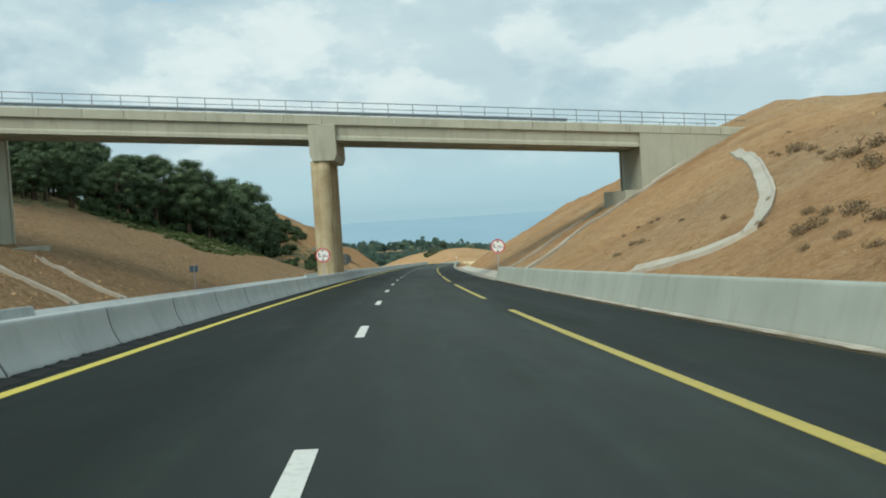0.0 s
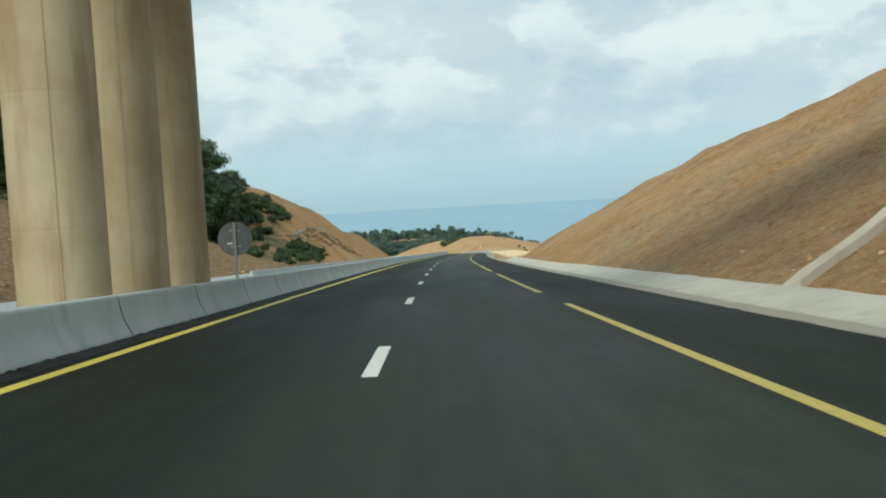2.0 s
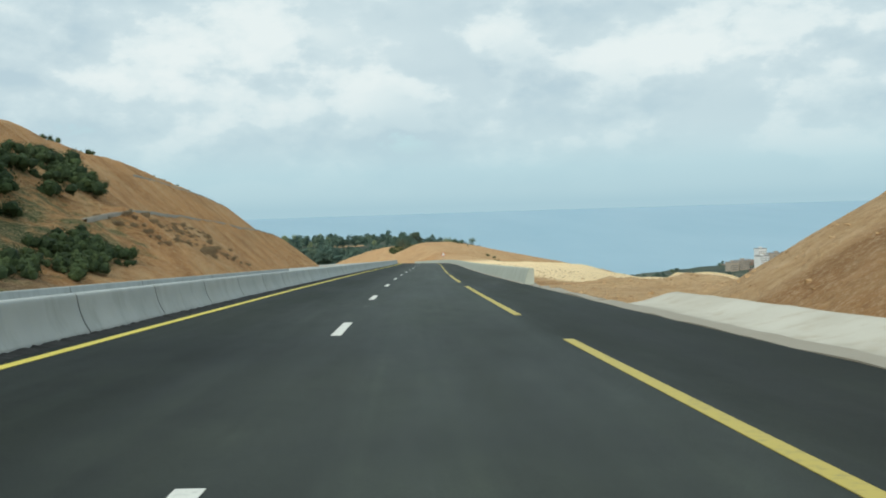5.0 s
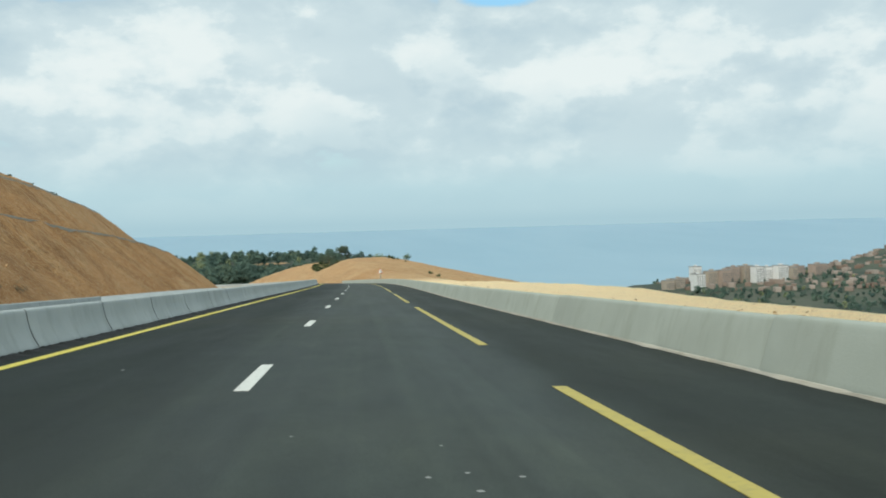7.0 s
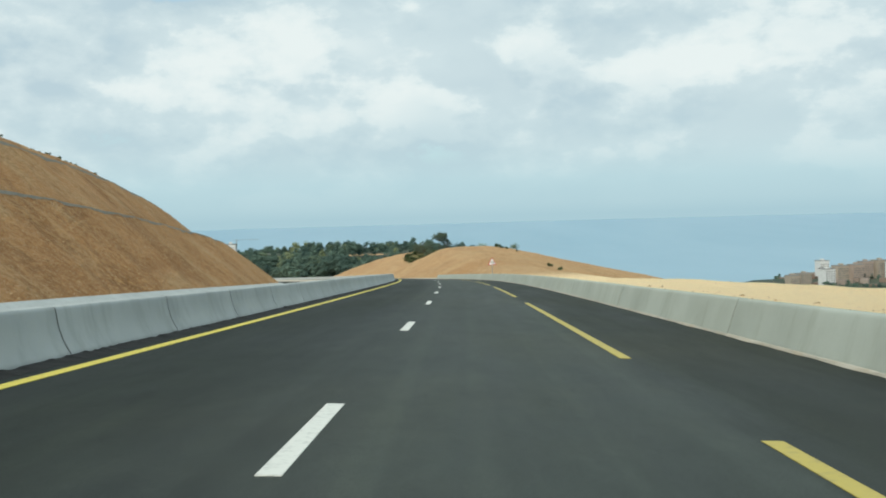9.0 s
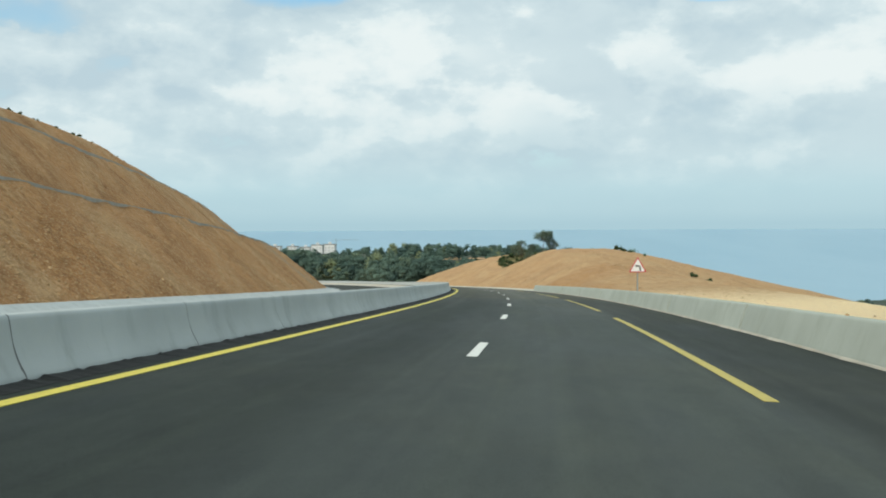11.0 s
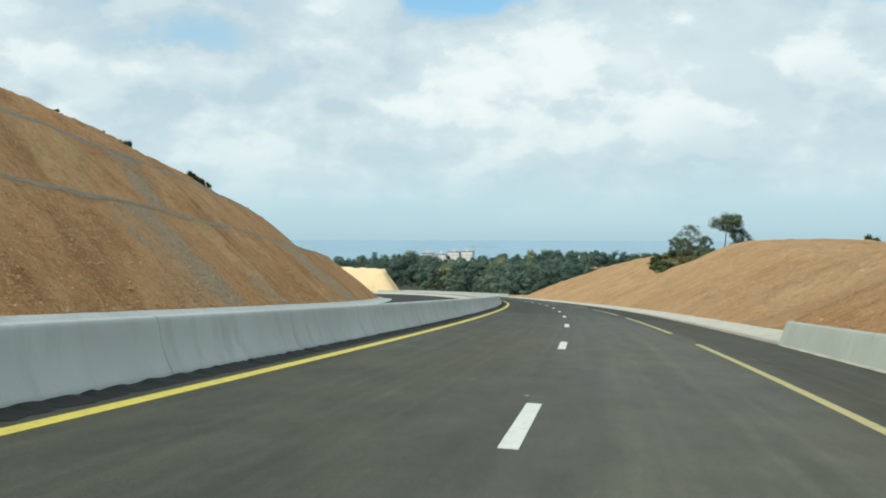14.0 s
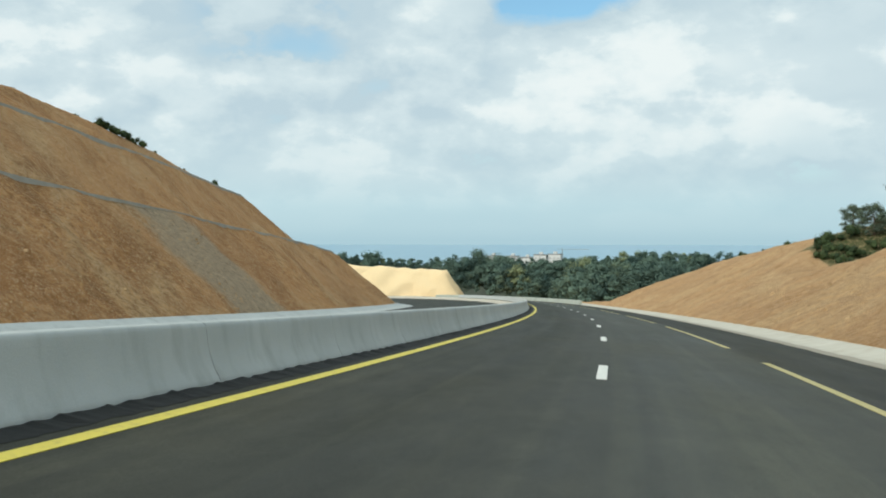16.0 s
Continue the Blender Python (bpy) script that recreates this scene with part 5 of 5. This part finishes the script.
# wood above the left slope: denser edge towards the road
r = np.random.default_rng(5)
count = 0
while count < 118:
    s = r.uniform(100, 236)
    u = -(wood_edge(s) + 1.0 + abs(r.normal(0, 9)))
    if (s > 216 and -u > 52) or s > 228 or (s < 104 and -u > 46):
        continue
    stand(s, u, int(r.integers(5)), r.uniform(0.85, 1.2) * float(np.interp(s, [84, 130, 150, 163, 178, 188, 204, 236], [0.58, 0.73, 0.83, 0.96, 1.05, 1.0, 0.82, 0.72])), r.uniform(0, 6.28))
    count += 1
for s, u, k, size in ((203, -40, 0, 1.5), (197, -39, 2, 1.45), (190, -37, 4, 1.2), (209, -44, 1, 1.5), (184, -38, 3, 1.25), (220, -38, 3, 0.85), (225, -39, 1, 0.8)):     # taller pines along the wood's edge
    stand(s, u, k, size, s * 0.7)

# ---- bushes ----


def bush_mesh(seed, rad, tall, material, per=60, size=0.12, core=0.7):
    r = np.random.default_rng(seed)
    n = 7
    cs = [(r.uniform(-0.6, 0.6) * rad, r.uniform(-0.6, 0.6) * rad, r.uniform(0.25, 0.7) * tall) for _ in range(n)]
    rs = [rad * r.uniform(0.35, 0.6) for _ in range(n)]
    v, f = leaf_cloud(cs, rs, per / max(rad * 0.5, 0.3) ** 1.0, size, r, min(tall / rad, 0.9), core)
    return mesh_of("bush", v, f, material)


GREEN_BUSH = [bush_mesh(60 + k, 1.4, 0.85, M_SHRUB, 110, 0.085) for k in range(3)]
DARK_BUSH = [bush_mesh(70 + k, 1.9, 2.0, M_THICKET, 90, 0.105) for k in range(3)]
DRY_BUSH = [bush_mesh(80 + k, 0.62, 0.5, M_DRY, 170, 0.05, 0.0) for k in range(3)]


def bush(meshes, s, u, size, label, group):
    ob = new("bush", meshes[rng.integers(len(meshes))])
    ob.matrix_world = Matrix.Translation(on_ground(s, u, 0.1 * size)) @ Matrix.Rotation(rng.uniform(0, 6.28), 4, "Z") @ Matrix.Scale(size, 4)
    return tagged(ob, label, "bush", group)


def scrub(name, picks, label):
    """Many low bushes that nobody could count, as one object."""
    V, F, base = [], [], 0
    for me, s, u, size in picks:
        n = len(me.vertices)
        co = np.empty(n * 3)
        me.vertices.foreach_get("co", co)
        a = rng.uniform(0, 6.28)
        co = co.reshape(n, 3) * size
        x, y = co[:, 0] * math.cos(a) - co[:, 1] * math.sin(a), co[:, 0] * math.sin(a) + co[:, 1] * math.cos(a)
        V.append(np.stack([x, y, co[:, 2]], -1) + np.array(on_ground(s, u, 0.1 * size)))
        F += [tuple(k + base for k in p.vertices) for p in me.polygons]
        base += n
    return tagged(new(name, mesh_of(name, np.concatenate(V), F, picks[0][0].materials[0])), label, "scrub", kind="stuff")


low_scrub, undergrowth, crest_scrub = [], [], []
for _ in range(360):        # green scrub below the wood
    s = rng.uniform(141, 178)
    low_scrub.append((GREEN_BUSH[rng.integers(3)], s, -rng.uniform(29.5, max(wood_edge(s), 32) + 1), rng.uniform(0.22, 0.62)))
for _ in range(70):        # dark understorey along the wood's edge
    s = rng.uniform(146, 226)
    undergrowth.append((DARK_BUSH[rng.integers(3)], s, -(wood_edge(s) + rng.uniform(-1.2, 4)), rng.uniform(0.7, 1.25)))
for _ in range(16):        # dark thicket in the gully and on the hill's flank
    bush(DARK_BUSH, rng.uniform(180, 200), -rng.uniform(21, 28), rng.uniform(0.4, 0.8), "dense dark green thicket bush in the gully", "gully thicket")
for _ in range(44):
    s = rng.uniform(198, 226)
    bush(DARK_BUSH, s, -(20.0 + (s - 200) * 0.12 + rng.uniform(0, 5.0)), rng.uniform(0.4, 0.75), "dense dark green thicket bush at the foot of the hill", "hill foot thicket")
for _ in range(50):
    s = rng.uniform(212, 254)
    bush(DARK_BUSH, s, -(32 + (s - 226) * 0.13 + rng.uniform(0, 7)), rng.uniform(0.5, 1.1), "dark green bush on the hill flank", "hill flank bushes")
for _ in range(90):
    s = rng.uniform(232, 268)
    bush(DRY_BUSH, s, -rng.uniform(22.5, 29.5), rng.uniform(0.45, 1.15), "brown dry scrub on the cut slope", "dry scrub")
for s in np.arange(340, 606, 1.5):   # ragged scrub along the crest of the cut slope
    crest = left_crest(s)
    if noise.noise((s * 0.06, 0, 0)) > -0.25:
        crest_scrub.append((DARK_BUSH[rng.integers(3)], s + rng.uniform(-1, 1), -(crest + rng.uniform(0.2, 2.6)), rng.uniform(0.08, 0.26)))
scrub("low_scrub", low_scrub, "low green shrubs below the pine wood")
scrub("undergrowth", undergrowth, "dense dark undergrowth at the edge of the wood")
scrub("crest_scrub", crest_scrub, "low ragged dark scrub on the crest of the cut slope")
for s, u in ((567, -56.6), (569, -56.4), (571, -56.2), (573, -56.0), (575, -55.8), (577, -55.6), (597, -51.6), (538, -59.2), (540, -59.6), (288, -57), (292, -57.5), (310, -58)):
    bush(DARK_BUSH, s, u, 0.55, "dark rounded bush on the crest of the cut slope", "crest bushes")
for s, u, k in ((43.1, 12.2, .8), (49.1, 14.7, .55), (45.5, 12.4, .8), (52.4, 13.6, .6), (52.6, 14.5, .5), (49.3, 14.4, .5), (43.8, 11.2, .6), (44.1, 14.5, .5), (36.3, 13.9, .6), (29.3, 12.6, .7), (34.4, 15.0, .55), (25.6, 12.3, 1.0), (25.2, 12.6, .9), (22.1, 11.8, .6), (27.5, 13.4, .7), (26.2, 13.3, .8),
                (24.3, 13.3, 1.0), (24.9, 13.5, .9), (22.1, 12.7, 1.1), (21.4, 12.9, 1.0), (45.4, 20.9, 1.3), (44.6, 20.6, 1.2), (41.9, 20.1, .8), (33.2, 17.5, 1.2), (32.4, 17.4, 1.0), (29.4, 16.4, 1.1), (28.6, 16.2, 1.0), (31.5, 17.8, 1.3), (47.5, 20.8, .6), (50, 21.5, .5), (38.5, 19.0, .7), (36.0, 18.2, .8), (40, 24, .9), (35, 23, .7), (20, 11.5, .6), (23, 11.2, .5), (57, 26, .6), (61, 27, .5), (46, 26, .8), (30, 21, .9), (26, 18, 1.0), (24, 16, 1.1)):
    bush(DRY_BUSH, s, u, k * 0.72, "dry brown thorn bush on the bare slope", "dry bushes on the slope")

# ---- trees on the mound ----
UMBRELLA = tree_meshes(31, 5.9, 2.9, 0.60, 220, 0.085, M_HILL_TREE, 0.12, 32, 0.46, 0.017)
THIN = tree_meshes(37, 6.0, 2.1, 0.42, 190, 0.085, M_HILL_TREE, -0.02, 26, 0, 0.012)
ROUND = tree_meshes(41, 4.4, 2.3, 0.14, 250, 0.08, M_HILL_TREE, 0, 34, 0.45)


def mound_tree(meshes, s, u, size, turn, label):
    return tree("tree", meshes, Matrix.Translation(on_ground(s, u, 0.2)) @ Matrix.Rotation(turn, 4, "Z") @ Matrix.Scale(size, 4), label, "trees on the mound")


mound_tree(UMBRELLA, 539.5, 31.4, 0.95, 0.1, "umbrella-shaped pine with a bare trunk on the mound")
mound_tree(ROUND, 541, 34.5, 0.8, 2.0, "low dark pine beside the umbrella pine")
mound_tree(THIN, 517.7, 20.6, 0.85, 1.0, "thin light-crowned tree on the mound")
for s, u, k, turn in ((546.5, 26.0, 0.60, 0.3), (539.5, 25.4, 0.66, 1.3), (537.0, 27.4, 0.68, 4.3), (540.5, 29.0, 0.55, 2.6)):
    mound_tree(ROUND, s, u, k, turn, "rounded dark green tree in the notch of the mound")
for s, u, k in ((536, 19.8, 0.36), (537.5, 20.6, 0.5), (539, 21.8, 0.56), (537, 22.0, 0.55), (539.5, 23.4, 0.55), (534, 21.2, 0.45), (538.6, 20.8, 0.42), (535.4, 20.5, 0.45), (536, 22.6, 0.5), (532, 23.0, 0.4), (535, 24.0, 0.5), (538, 25.0, 0.6), (534, 26.0, 0.6), (537, 30, 0.7), (545, 28.5, 0.6), (514, 42, 0.6), (512, 44.0, 0.4), (505, 40, 0.35), (498, 42, 0.3), (470, 41, 0.45), (466, 42, 0.4), (455, 40, 0.5), (445, 39, 0.55), (440, 38.5, 0.45), (432, 38, 0.5), (427, 38, 0.4), (577.7, 23.8, 0.32), (566, 26, 0.4), (572, 25, 0.3)):
    bush(DARK_BUSH, s, u, k, "dark green bush on the edge of the mound", "bushes on the mound")


# ---- distant woods: uncountable ----
def woods(name, spots, label, material, tall=(6, 11), size=0.9, per=1.6, seed=3):
    r = np.random.default_rng(seed)
    V, F, C, base = [], [], [], 0
    for x, y, z in spots:
        h = tall[0] + (tall[1] - tall[0]) * float(np.clip(0.45 + 0.9 * fbm(x, y, 0.02, 3) + r.normal(0, 0.22), 0, 1.35))
        w = h * r.uniform(0.30, 0.62)
        lift = r.uniform(0.18, 0.92, 11)
        wide = w * np.sin(np.pi * np.clip(lift * 0.9 + 0.1, 0, 1)) ** 0.6
        ang = r.uniform(0, 6.28, 11)
        out = np.sqrt(r.uniform(0, 1, 11)) * wide * 0.75
        cs = [(x + o * math.cos(a), y + o * math.sin(a), z + h * k) for o, a, k in zip(out, ang, lift)]
        rs = [w * r.uniform(0.30, 0.48) for _ in lift]
        v, f = leaf_cloud(cs, rs, per, size, r, 0.75, 0.5)
        V.append(v)
        F += [tuple(k + base for k in q) for q in f]
        C.append(np.full(len(v), r.uniform(0, 1)))
        base += len(v)
    V, C = np.concatenate(V), np.concatenate(C)
    me = mesh_of(name, V, F, material)
    lay = me.color_attributes.new("cover", "FLOAT_COLOR", "POINT")
    lay.data.foreach_set("color", np.stack([C, C, C, np.ones(len(C))], -1).ravel())
    return tagged(new(name, me), label, "woods", kind="stuff")


def land_at(x, y, sink=1.0):
    return float(land_z(np.float64(x), np.float64(y))) - sink


r = np.random.default_rng(9)
spots = []
while len(spots) < 1150:
    y = r.uniform(690, 1250)
    x = r.uniform(-420, 230)
    s, u = station(x, min(y, 860)) if y < 860 else (900, -200)
    if y < 900 and (-170 < u < 26 or x < -150 + (900 - y) * 0.2):
        continue
    spots.append((x, y, land_at(x, y)))
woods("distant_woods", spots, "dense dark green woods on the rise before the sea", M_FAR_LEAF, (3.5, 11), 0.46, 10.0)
spots = []
while len(spots) < 190:          # nearest edge of the wood, beside the bend
    t = r.uniform(0, 1)
    x, y = -78 + 150 * t + r.normal(0, 6), 775 - 95 * t + abs(r.normal(0, 22))
    s, u = station(x, y)
    if u < 17:
        continue
    spots.append((x, y, max(land_at(x, y), float(np.interp(s, SG, RZ)) - 7)))
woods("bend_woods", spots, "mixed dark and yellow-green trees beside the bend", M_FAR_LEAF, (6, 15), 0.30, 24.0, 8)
spots = []
while len(spots) < 2600:
    x, y = r.uniform(320, 1400), r.uniform(750, 1950)
    if fbm(x, y, 0.006, 3) > -0.10:
        spots.append((x, y, land_at(x, y)))
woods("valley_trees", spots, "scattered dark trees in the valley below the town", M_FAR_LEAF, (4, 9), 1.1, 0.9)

# ---- the town ----
M_BLOCK_W, M_BLOCK_T = plain("white_render", (0.74, 0.75, 0.74), 0.8, 0, 0.15, 0.15), plain("tan_render", (0.43, 0.37, 0.30), 0.8, 0, 0.2, 0.15)
M_BLOCK_P, M_GLASS = plain("pink_render", (0.40, 0.32, 0.265), 0.8, 0, 0.2, 0.15), plain("dark_window", (0.13, 0.14, 0.15), 0.3)
# panes paled close to the wall colour, standing in for haze
M_PALE_PANE = plain("pale_window", (0.54, 0.55, 0.54), 0.7)
M_GREYR = plain("grey_roof", (0.30, 0.30, 0.29), 0.8)


def block(x, y, w, d, h, yaw, mat, label, bays=6, group="apartment blocks of the town", pane=M_GLASS):
    """An apartment block with bays of windows and a roof parapet."""
    z = float(land_z(np.float64(x), np.float64(y)))
    e = empty("apartment_building", Matrix.Translation((x, y, z - 4)) @ Matrix.Rotation(yaw, 4, "Z"), label, "building", group)
    h += 4
    part("wall", box("wall", (-w / 2, -d / 2, 0), (w / 2, d / 2, h), mat), e)
    part("roof", box("roof", (-w / 2 - 0.4, -d / 2 - 0.4, h + 0.01), (w / 2 + 0.4, d / 2 + 0.4, h + 0.9), M_GREYR), e)
    part("stairhead", box("stairhead", (-w * 0.12, -d * 0.2, h + 0.92), (w * 0.12, d * 0.2, h + 3.2), mat), e)
    floors = max(3, int((h - 5) / 3))
    bw = w / bays
    wm = box("window", (-bw * 0.28, -0.12, 0), (bw * 0.28, 0.06, 1.5), pane)
    for i in range(bays):
        for f in range(floors):
            part("window", wm, e, m=Matrix.Translation((-w / 2 + (i + 0.5) * bw, -d / 2 - 0.02, 5.2 + 3 * f)))
    return e


TOWN = [(604, 1426, 26, 16, 24, 0.15, M_BLOCK_W, 4), (560, 1500, 24, 14, 13, 0.2, M_BLOCK_T, 5), (595, 1520, 30, 14, 14, 0.2, M_BLOCK_T, 6),
        (660, 1540, 22, 14, 19, 0.1, M_BLOCK_T, 5), (690, 1530, 36, 14, 22, 0.2, M_BLOCK_T, 7), (720, 1520, 30, 14, 23, 0.2, M_BLOCK_P, 6),
        (765, 1560, 30, 14, 25, 0.1, M_BLOCK_P, 5), (800, 1560, 30, 16, 26, 0.2, M_BLOCK_T, 6), (815, 1530, 24, 14, 25, 0.2, M_BLOCK_W, 5),
        (850, 1545, 22, 14, 23, 0.1, M_BLOCK_W, 4), (880, 1530, 34, 14, 25, 0.2, M_BLOCK_W, 6), (930, 1560, 20, 14, 19, 0.3, M_BLOCK_T, 4),
        (990, 1640, 42, 16, 18, 0.3, M_BLOCK_P, 6), (1060, 1650, 46, 16, 19, 0.3, M_BLOCK_P, 7), (700, 1640, 26, 14, 26, 0.1, M_BLOCK_W, 4)]
for x, y, w, d, h, yaw, m, bays in TOWN:
    word = {M_BLOCK_W: "white", M_BLOCK_T: "tan", M_BLOCK_P: "pinkish"}[m]
    block(578 + (x - 560) * 0.6, 1430 + (y - 1430) * 0.6, w * 0.56, d, h * 0.95, yaw, m, word + " rendered apartment block on the town hillside", bays)
for x, y, w, top in ((-177, 1376, 13, -34.6), (-163, 1379, 13, -34.0), (-208, 1382, 11, -36.4), (-228, 1380, 13, -36.2), (-193, 1384, 12, -37.4)):
    block(x, y, w, 14, top - 5.2 - float(land_z(np.float64(x), np.float64(y))), 0.0, M_BLOCK_W, "white apartment block rising behind the woods", 3, "white blocks behind the woods", M_PALE_PANE)
crane = empty("tower_crane", Matrix.Translation((-155.5, 1376, -59.5)), "thin grey tower crane behind the woods", "crane")
part("mast", box("mast", (-0.3, -0.3, 0), (0.3, 0.3, 27), M_STEEL), crane)
part("jib", box("jib", (-5, -0.15, 25.6), (27, 0.15, 25.95), M_STEEL), crane)

houses_v, houses_f = [], []
for _ in range(1300):
    x, y = rng.uniform(480, 1900), rng.uniform(1180, 1900)
    if land_z(np.float64(x), np.float64(y)) < -118:
        continue
    z = float(land_z(np.float64(x), np.float64(y))) - 1
    w, d, h, a = rng.uniform(6, 13), rng.uniform(6, 11), rng.uniform(3.5, 7), rng.uniform(0, 3.14)
    b = len(houses_v)
    for hz in (0, h):
        for q in ((-1, -1), (1, -1), (1, 1), (-1, 1)):
            px, py = q[0] * w / 2, q[1] * d / 2
            houses_v.append((x + px * math.cos(a) - py * math.sin(a), y + px * math.sin(a) + py * math.cos(a), z + hz))
    houses_f += [(b, b + 1, b + 5, b + 4), (b + 1, b + 2, b + 6, b + 5), (b + 2, b + 3, b + 7, b + 6), (b + 3, b, b + 4, b + 7), (b + 4, b + 5, b + 6, b + 7)]
hm = Mat("house_render", 0.85)
hm.color(hm.mix(hm.rand(True), (0.18, 0.125, 0.095), (0.36, 0.31, 0.27)))
tagged(new("town_houses", mesh_of("town_houses", houses_v, houses_f, hm.m)), "low tan and white houses crowding the valley side", "houses", kind="stuff")

# pale sunlit cutting beyond the bend
def far_cutting():
    ox, oy, oz = -115.0, 752.0, -48.5
    vs, fs = [], []
    n, m = 60, 16
    for i in range(n):
        a = i / (n - 1)
        top = 16.5 * (1 - 0.25 * a) * min(1.0, (1 - a) * 9 + 0.1) * (1 + 0.06 * noise.noise((a * 9, 0, 0)))
        for j in range(m):
            b = j / (m - 1)
            x = ox - 38 + 76 * a + 0.8 * noise.noise((a * 12, b * 4, 1))
            y = oy + 14 * a + b * 9 + 1.2 * noise.noise((a * 14, b * 3, 5))
            vs.append((x, y, oz + top * math.sin(b * math.pi / 2) + 0.4 * noise.noise((a * 25, b * 6, 3))))
    for i in range(n - 1):
        for j in range(m - 1):
            k = i * m + j
            fs.append((k, k + m, k + m + 1, k + 1))
    me = mesh_of("cut_bank", vs, fs, M_SOIL, True, [(v[0], v[2] * 3) for v in vs])
    lay = me.color_attributes.new("cover", "FLOAT_COLOR", "POINT")
    # cover.r everywhere: the bank's sunshine sits in the soil colour
    lay.data.foreach_set("color", np.tile([1.0, 0, 0, 1], len(vs)))
    return tagged(new("cut_bank", me), "pale yellow sandy cutting beyond the bend", "embankment", kind="structure")


far_cutting()

# ---- loose stones on the slopes and the platform ----


def stones(name, n, pick, size, label, seed):
    r = np.random.default_rng(seed)
    V, F = [], []
    for i in range(n):
        s, u = pick(r)
        p = np.array(on_ground(s, u))
        k = min(size * r.lognormal(0, 0.5), size * 2.6)
        v = ICO12 * (1 + 0.28 * r.standard_normal((12, 1))) * k * np.array([1, r.uniform(0.6, 1.3), r.uniform(0.45, 0.8)])
        a = r.uniform(0, 6.28)
        v = np.stack([v[:, 0] * math.cos(a) - v[:, 1] * math.sin(a), v[:, 0] * math.sin(a) + v[:, 1] * math.cos(a), v[:, 2]], -1)
        F += (ICO12_F + 12 * i).tolist()
        V.append(v + p)
    return tagged(new(name, mesh_of(name, np.concatenate(V), F, M_ROCK)), label, "stones", kind="stuff")


def left_spot(r, s0, s1, reach, thin):
    s = r.uniform(s0, s1)
    return s, -(float(left_toe(s)) + 0.5 + reach * r.beta(0.85, thin))


g = (1 + math.sqrt(5)) / 2
ICO12 = np.array([(-1, g, 0), (1, g, 0), (-1, -g, 0), (1, -g, 0), (0, -1, g), (0, 1, g), (0, -1, -g), (0, 1, -g), (g, 0, -1), (g, 0, 1), (-g, 0, -1), (-g, 0, 1)]) / 1.9
ICO12_F = np.array([(0, 11, 5), (0, 5, 1), (0, 1, 7), (0, 7, 10), (0, 10, 11), (1, 5, 9), (5, 11, 4), (11, 10, 2), (10, 7, 6), (7, 1, 8), (3, 9, 4), (3, 4, 2), (3, 2, 6), (3, 6, 8), (3, 8, 9), (4, 9, 5), (2, 4, 11), (6, 2, 10), (8, 6, 7), (9, 8, 1)])

stones("slope_stones", 6500, lambda r: left_spot(r, 240, 620, 30, 1.6), 0.06, "loose stones on the cut slope", 1)
stones("slope_stones", 900, lambda r: (r.uniform(16, 66), 17 + 15 * r.beta(1.1, 1.3)), 0.045, "pale broken rock on the upper slope", 12)
stones("slope_stones", 2400, lambda r: (r.uniform(20, 176), 9.3 + 18 * r.beta(0.8, 1.5)), 0.038, "loose stones on the cut slope", 2)
stones("slope_stones", 1500, lambda r: (r.uniform(30, 180), -(19.2 + 12 * r.beta(0.8, 1.5))), 0.06, "loose stones on the cut slope", 3)
stones("slope_stones", 1500, lambda r: (r.uniform(430, 610), 9.4 + 14 * r.beta(0.8, 1.3)), 0.05, "loose stones on the mound", 4)
stones("platform_stones", 900, lambda r: (r.uniform(187, 400), 8.8 + 9 * r.beta(0.9, 1.3)), 0.05, "pale stones on the sandy platform", 5)
stones("heap_stones", 260, lambda r: (r.normal(186.5, 2.6), r.uniform(8.8, 15)), 0.035, "broken stones in the dirt heap", 6)
stones("apron_rubble", 22, lambda r: (r.normal(*((173.5, 1.2), (177, 1.5), (181, 2.5))[int(r.integers(3))]), r.uniform(7.2, 8.5)), 0.055, "few broken stones on the concrete apron", 7)
stones("slope_stones", 7000, lambda r: left_spot(r, 330, 470, 10, 1.1), 0.042, "golden broken rock on the lower cut slope", 8)
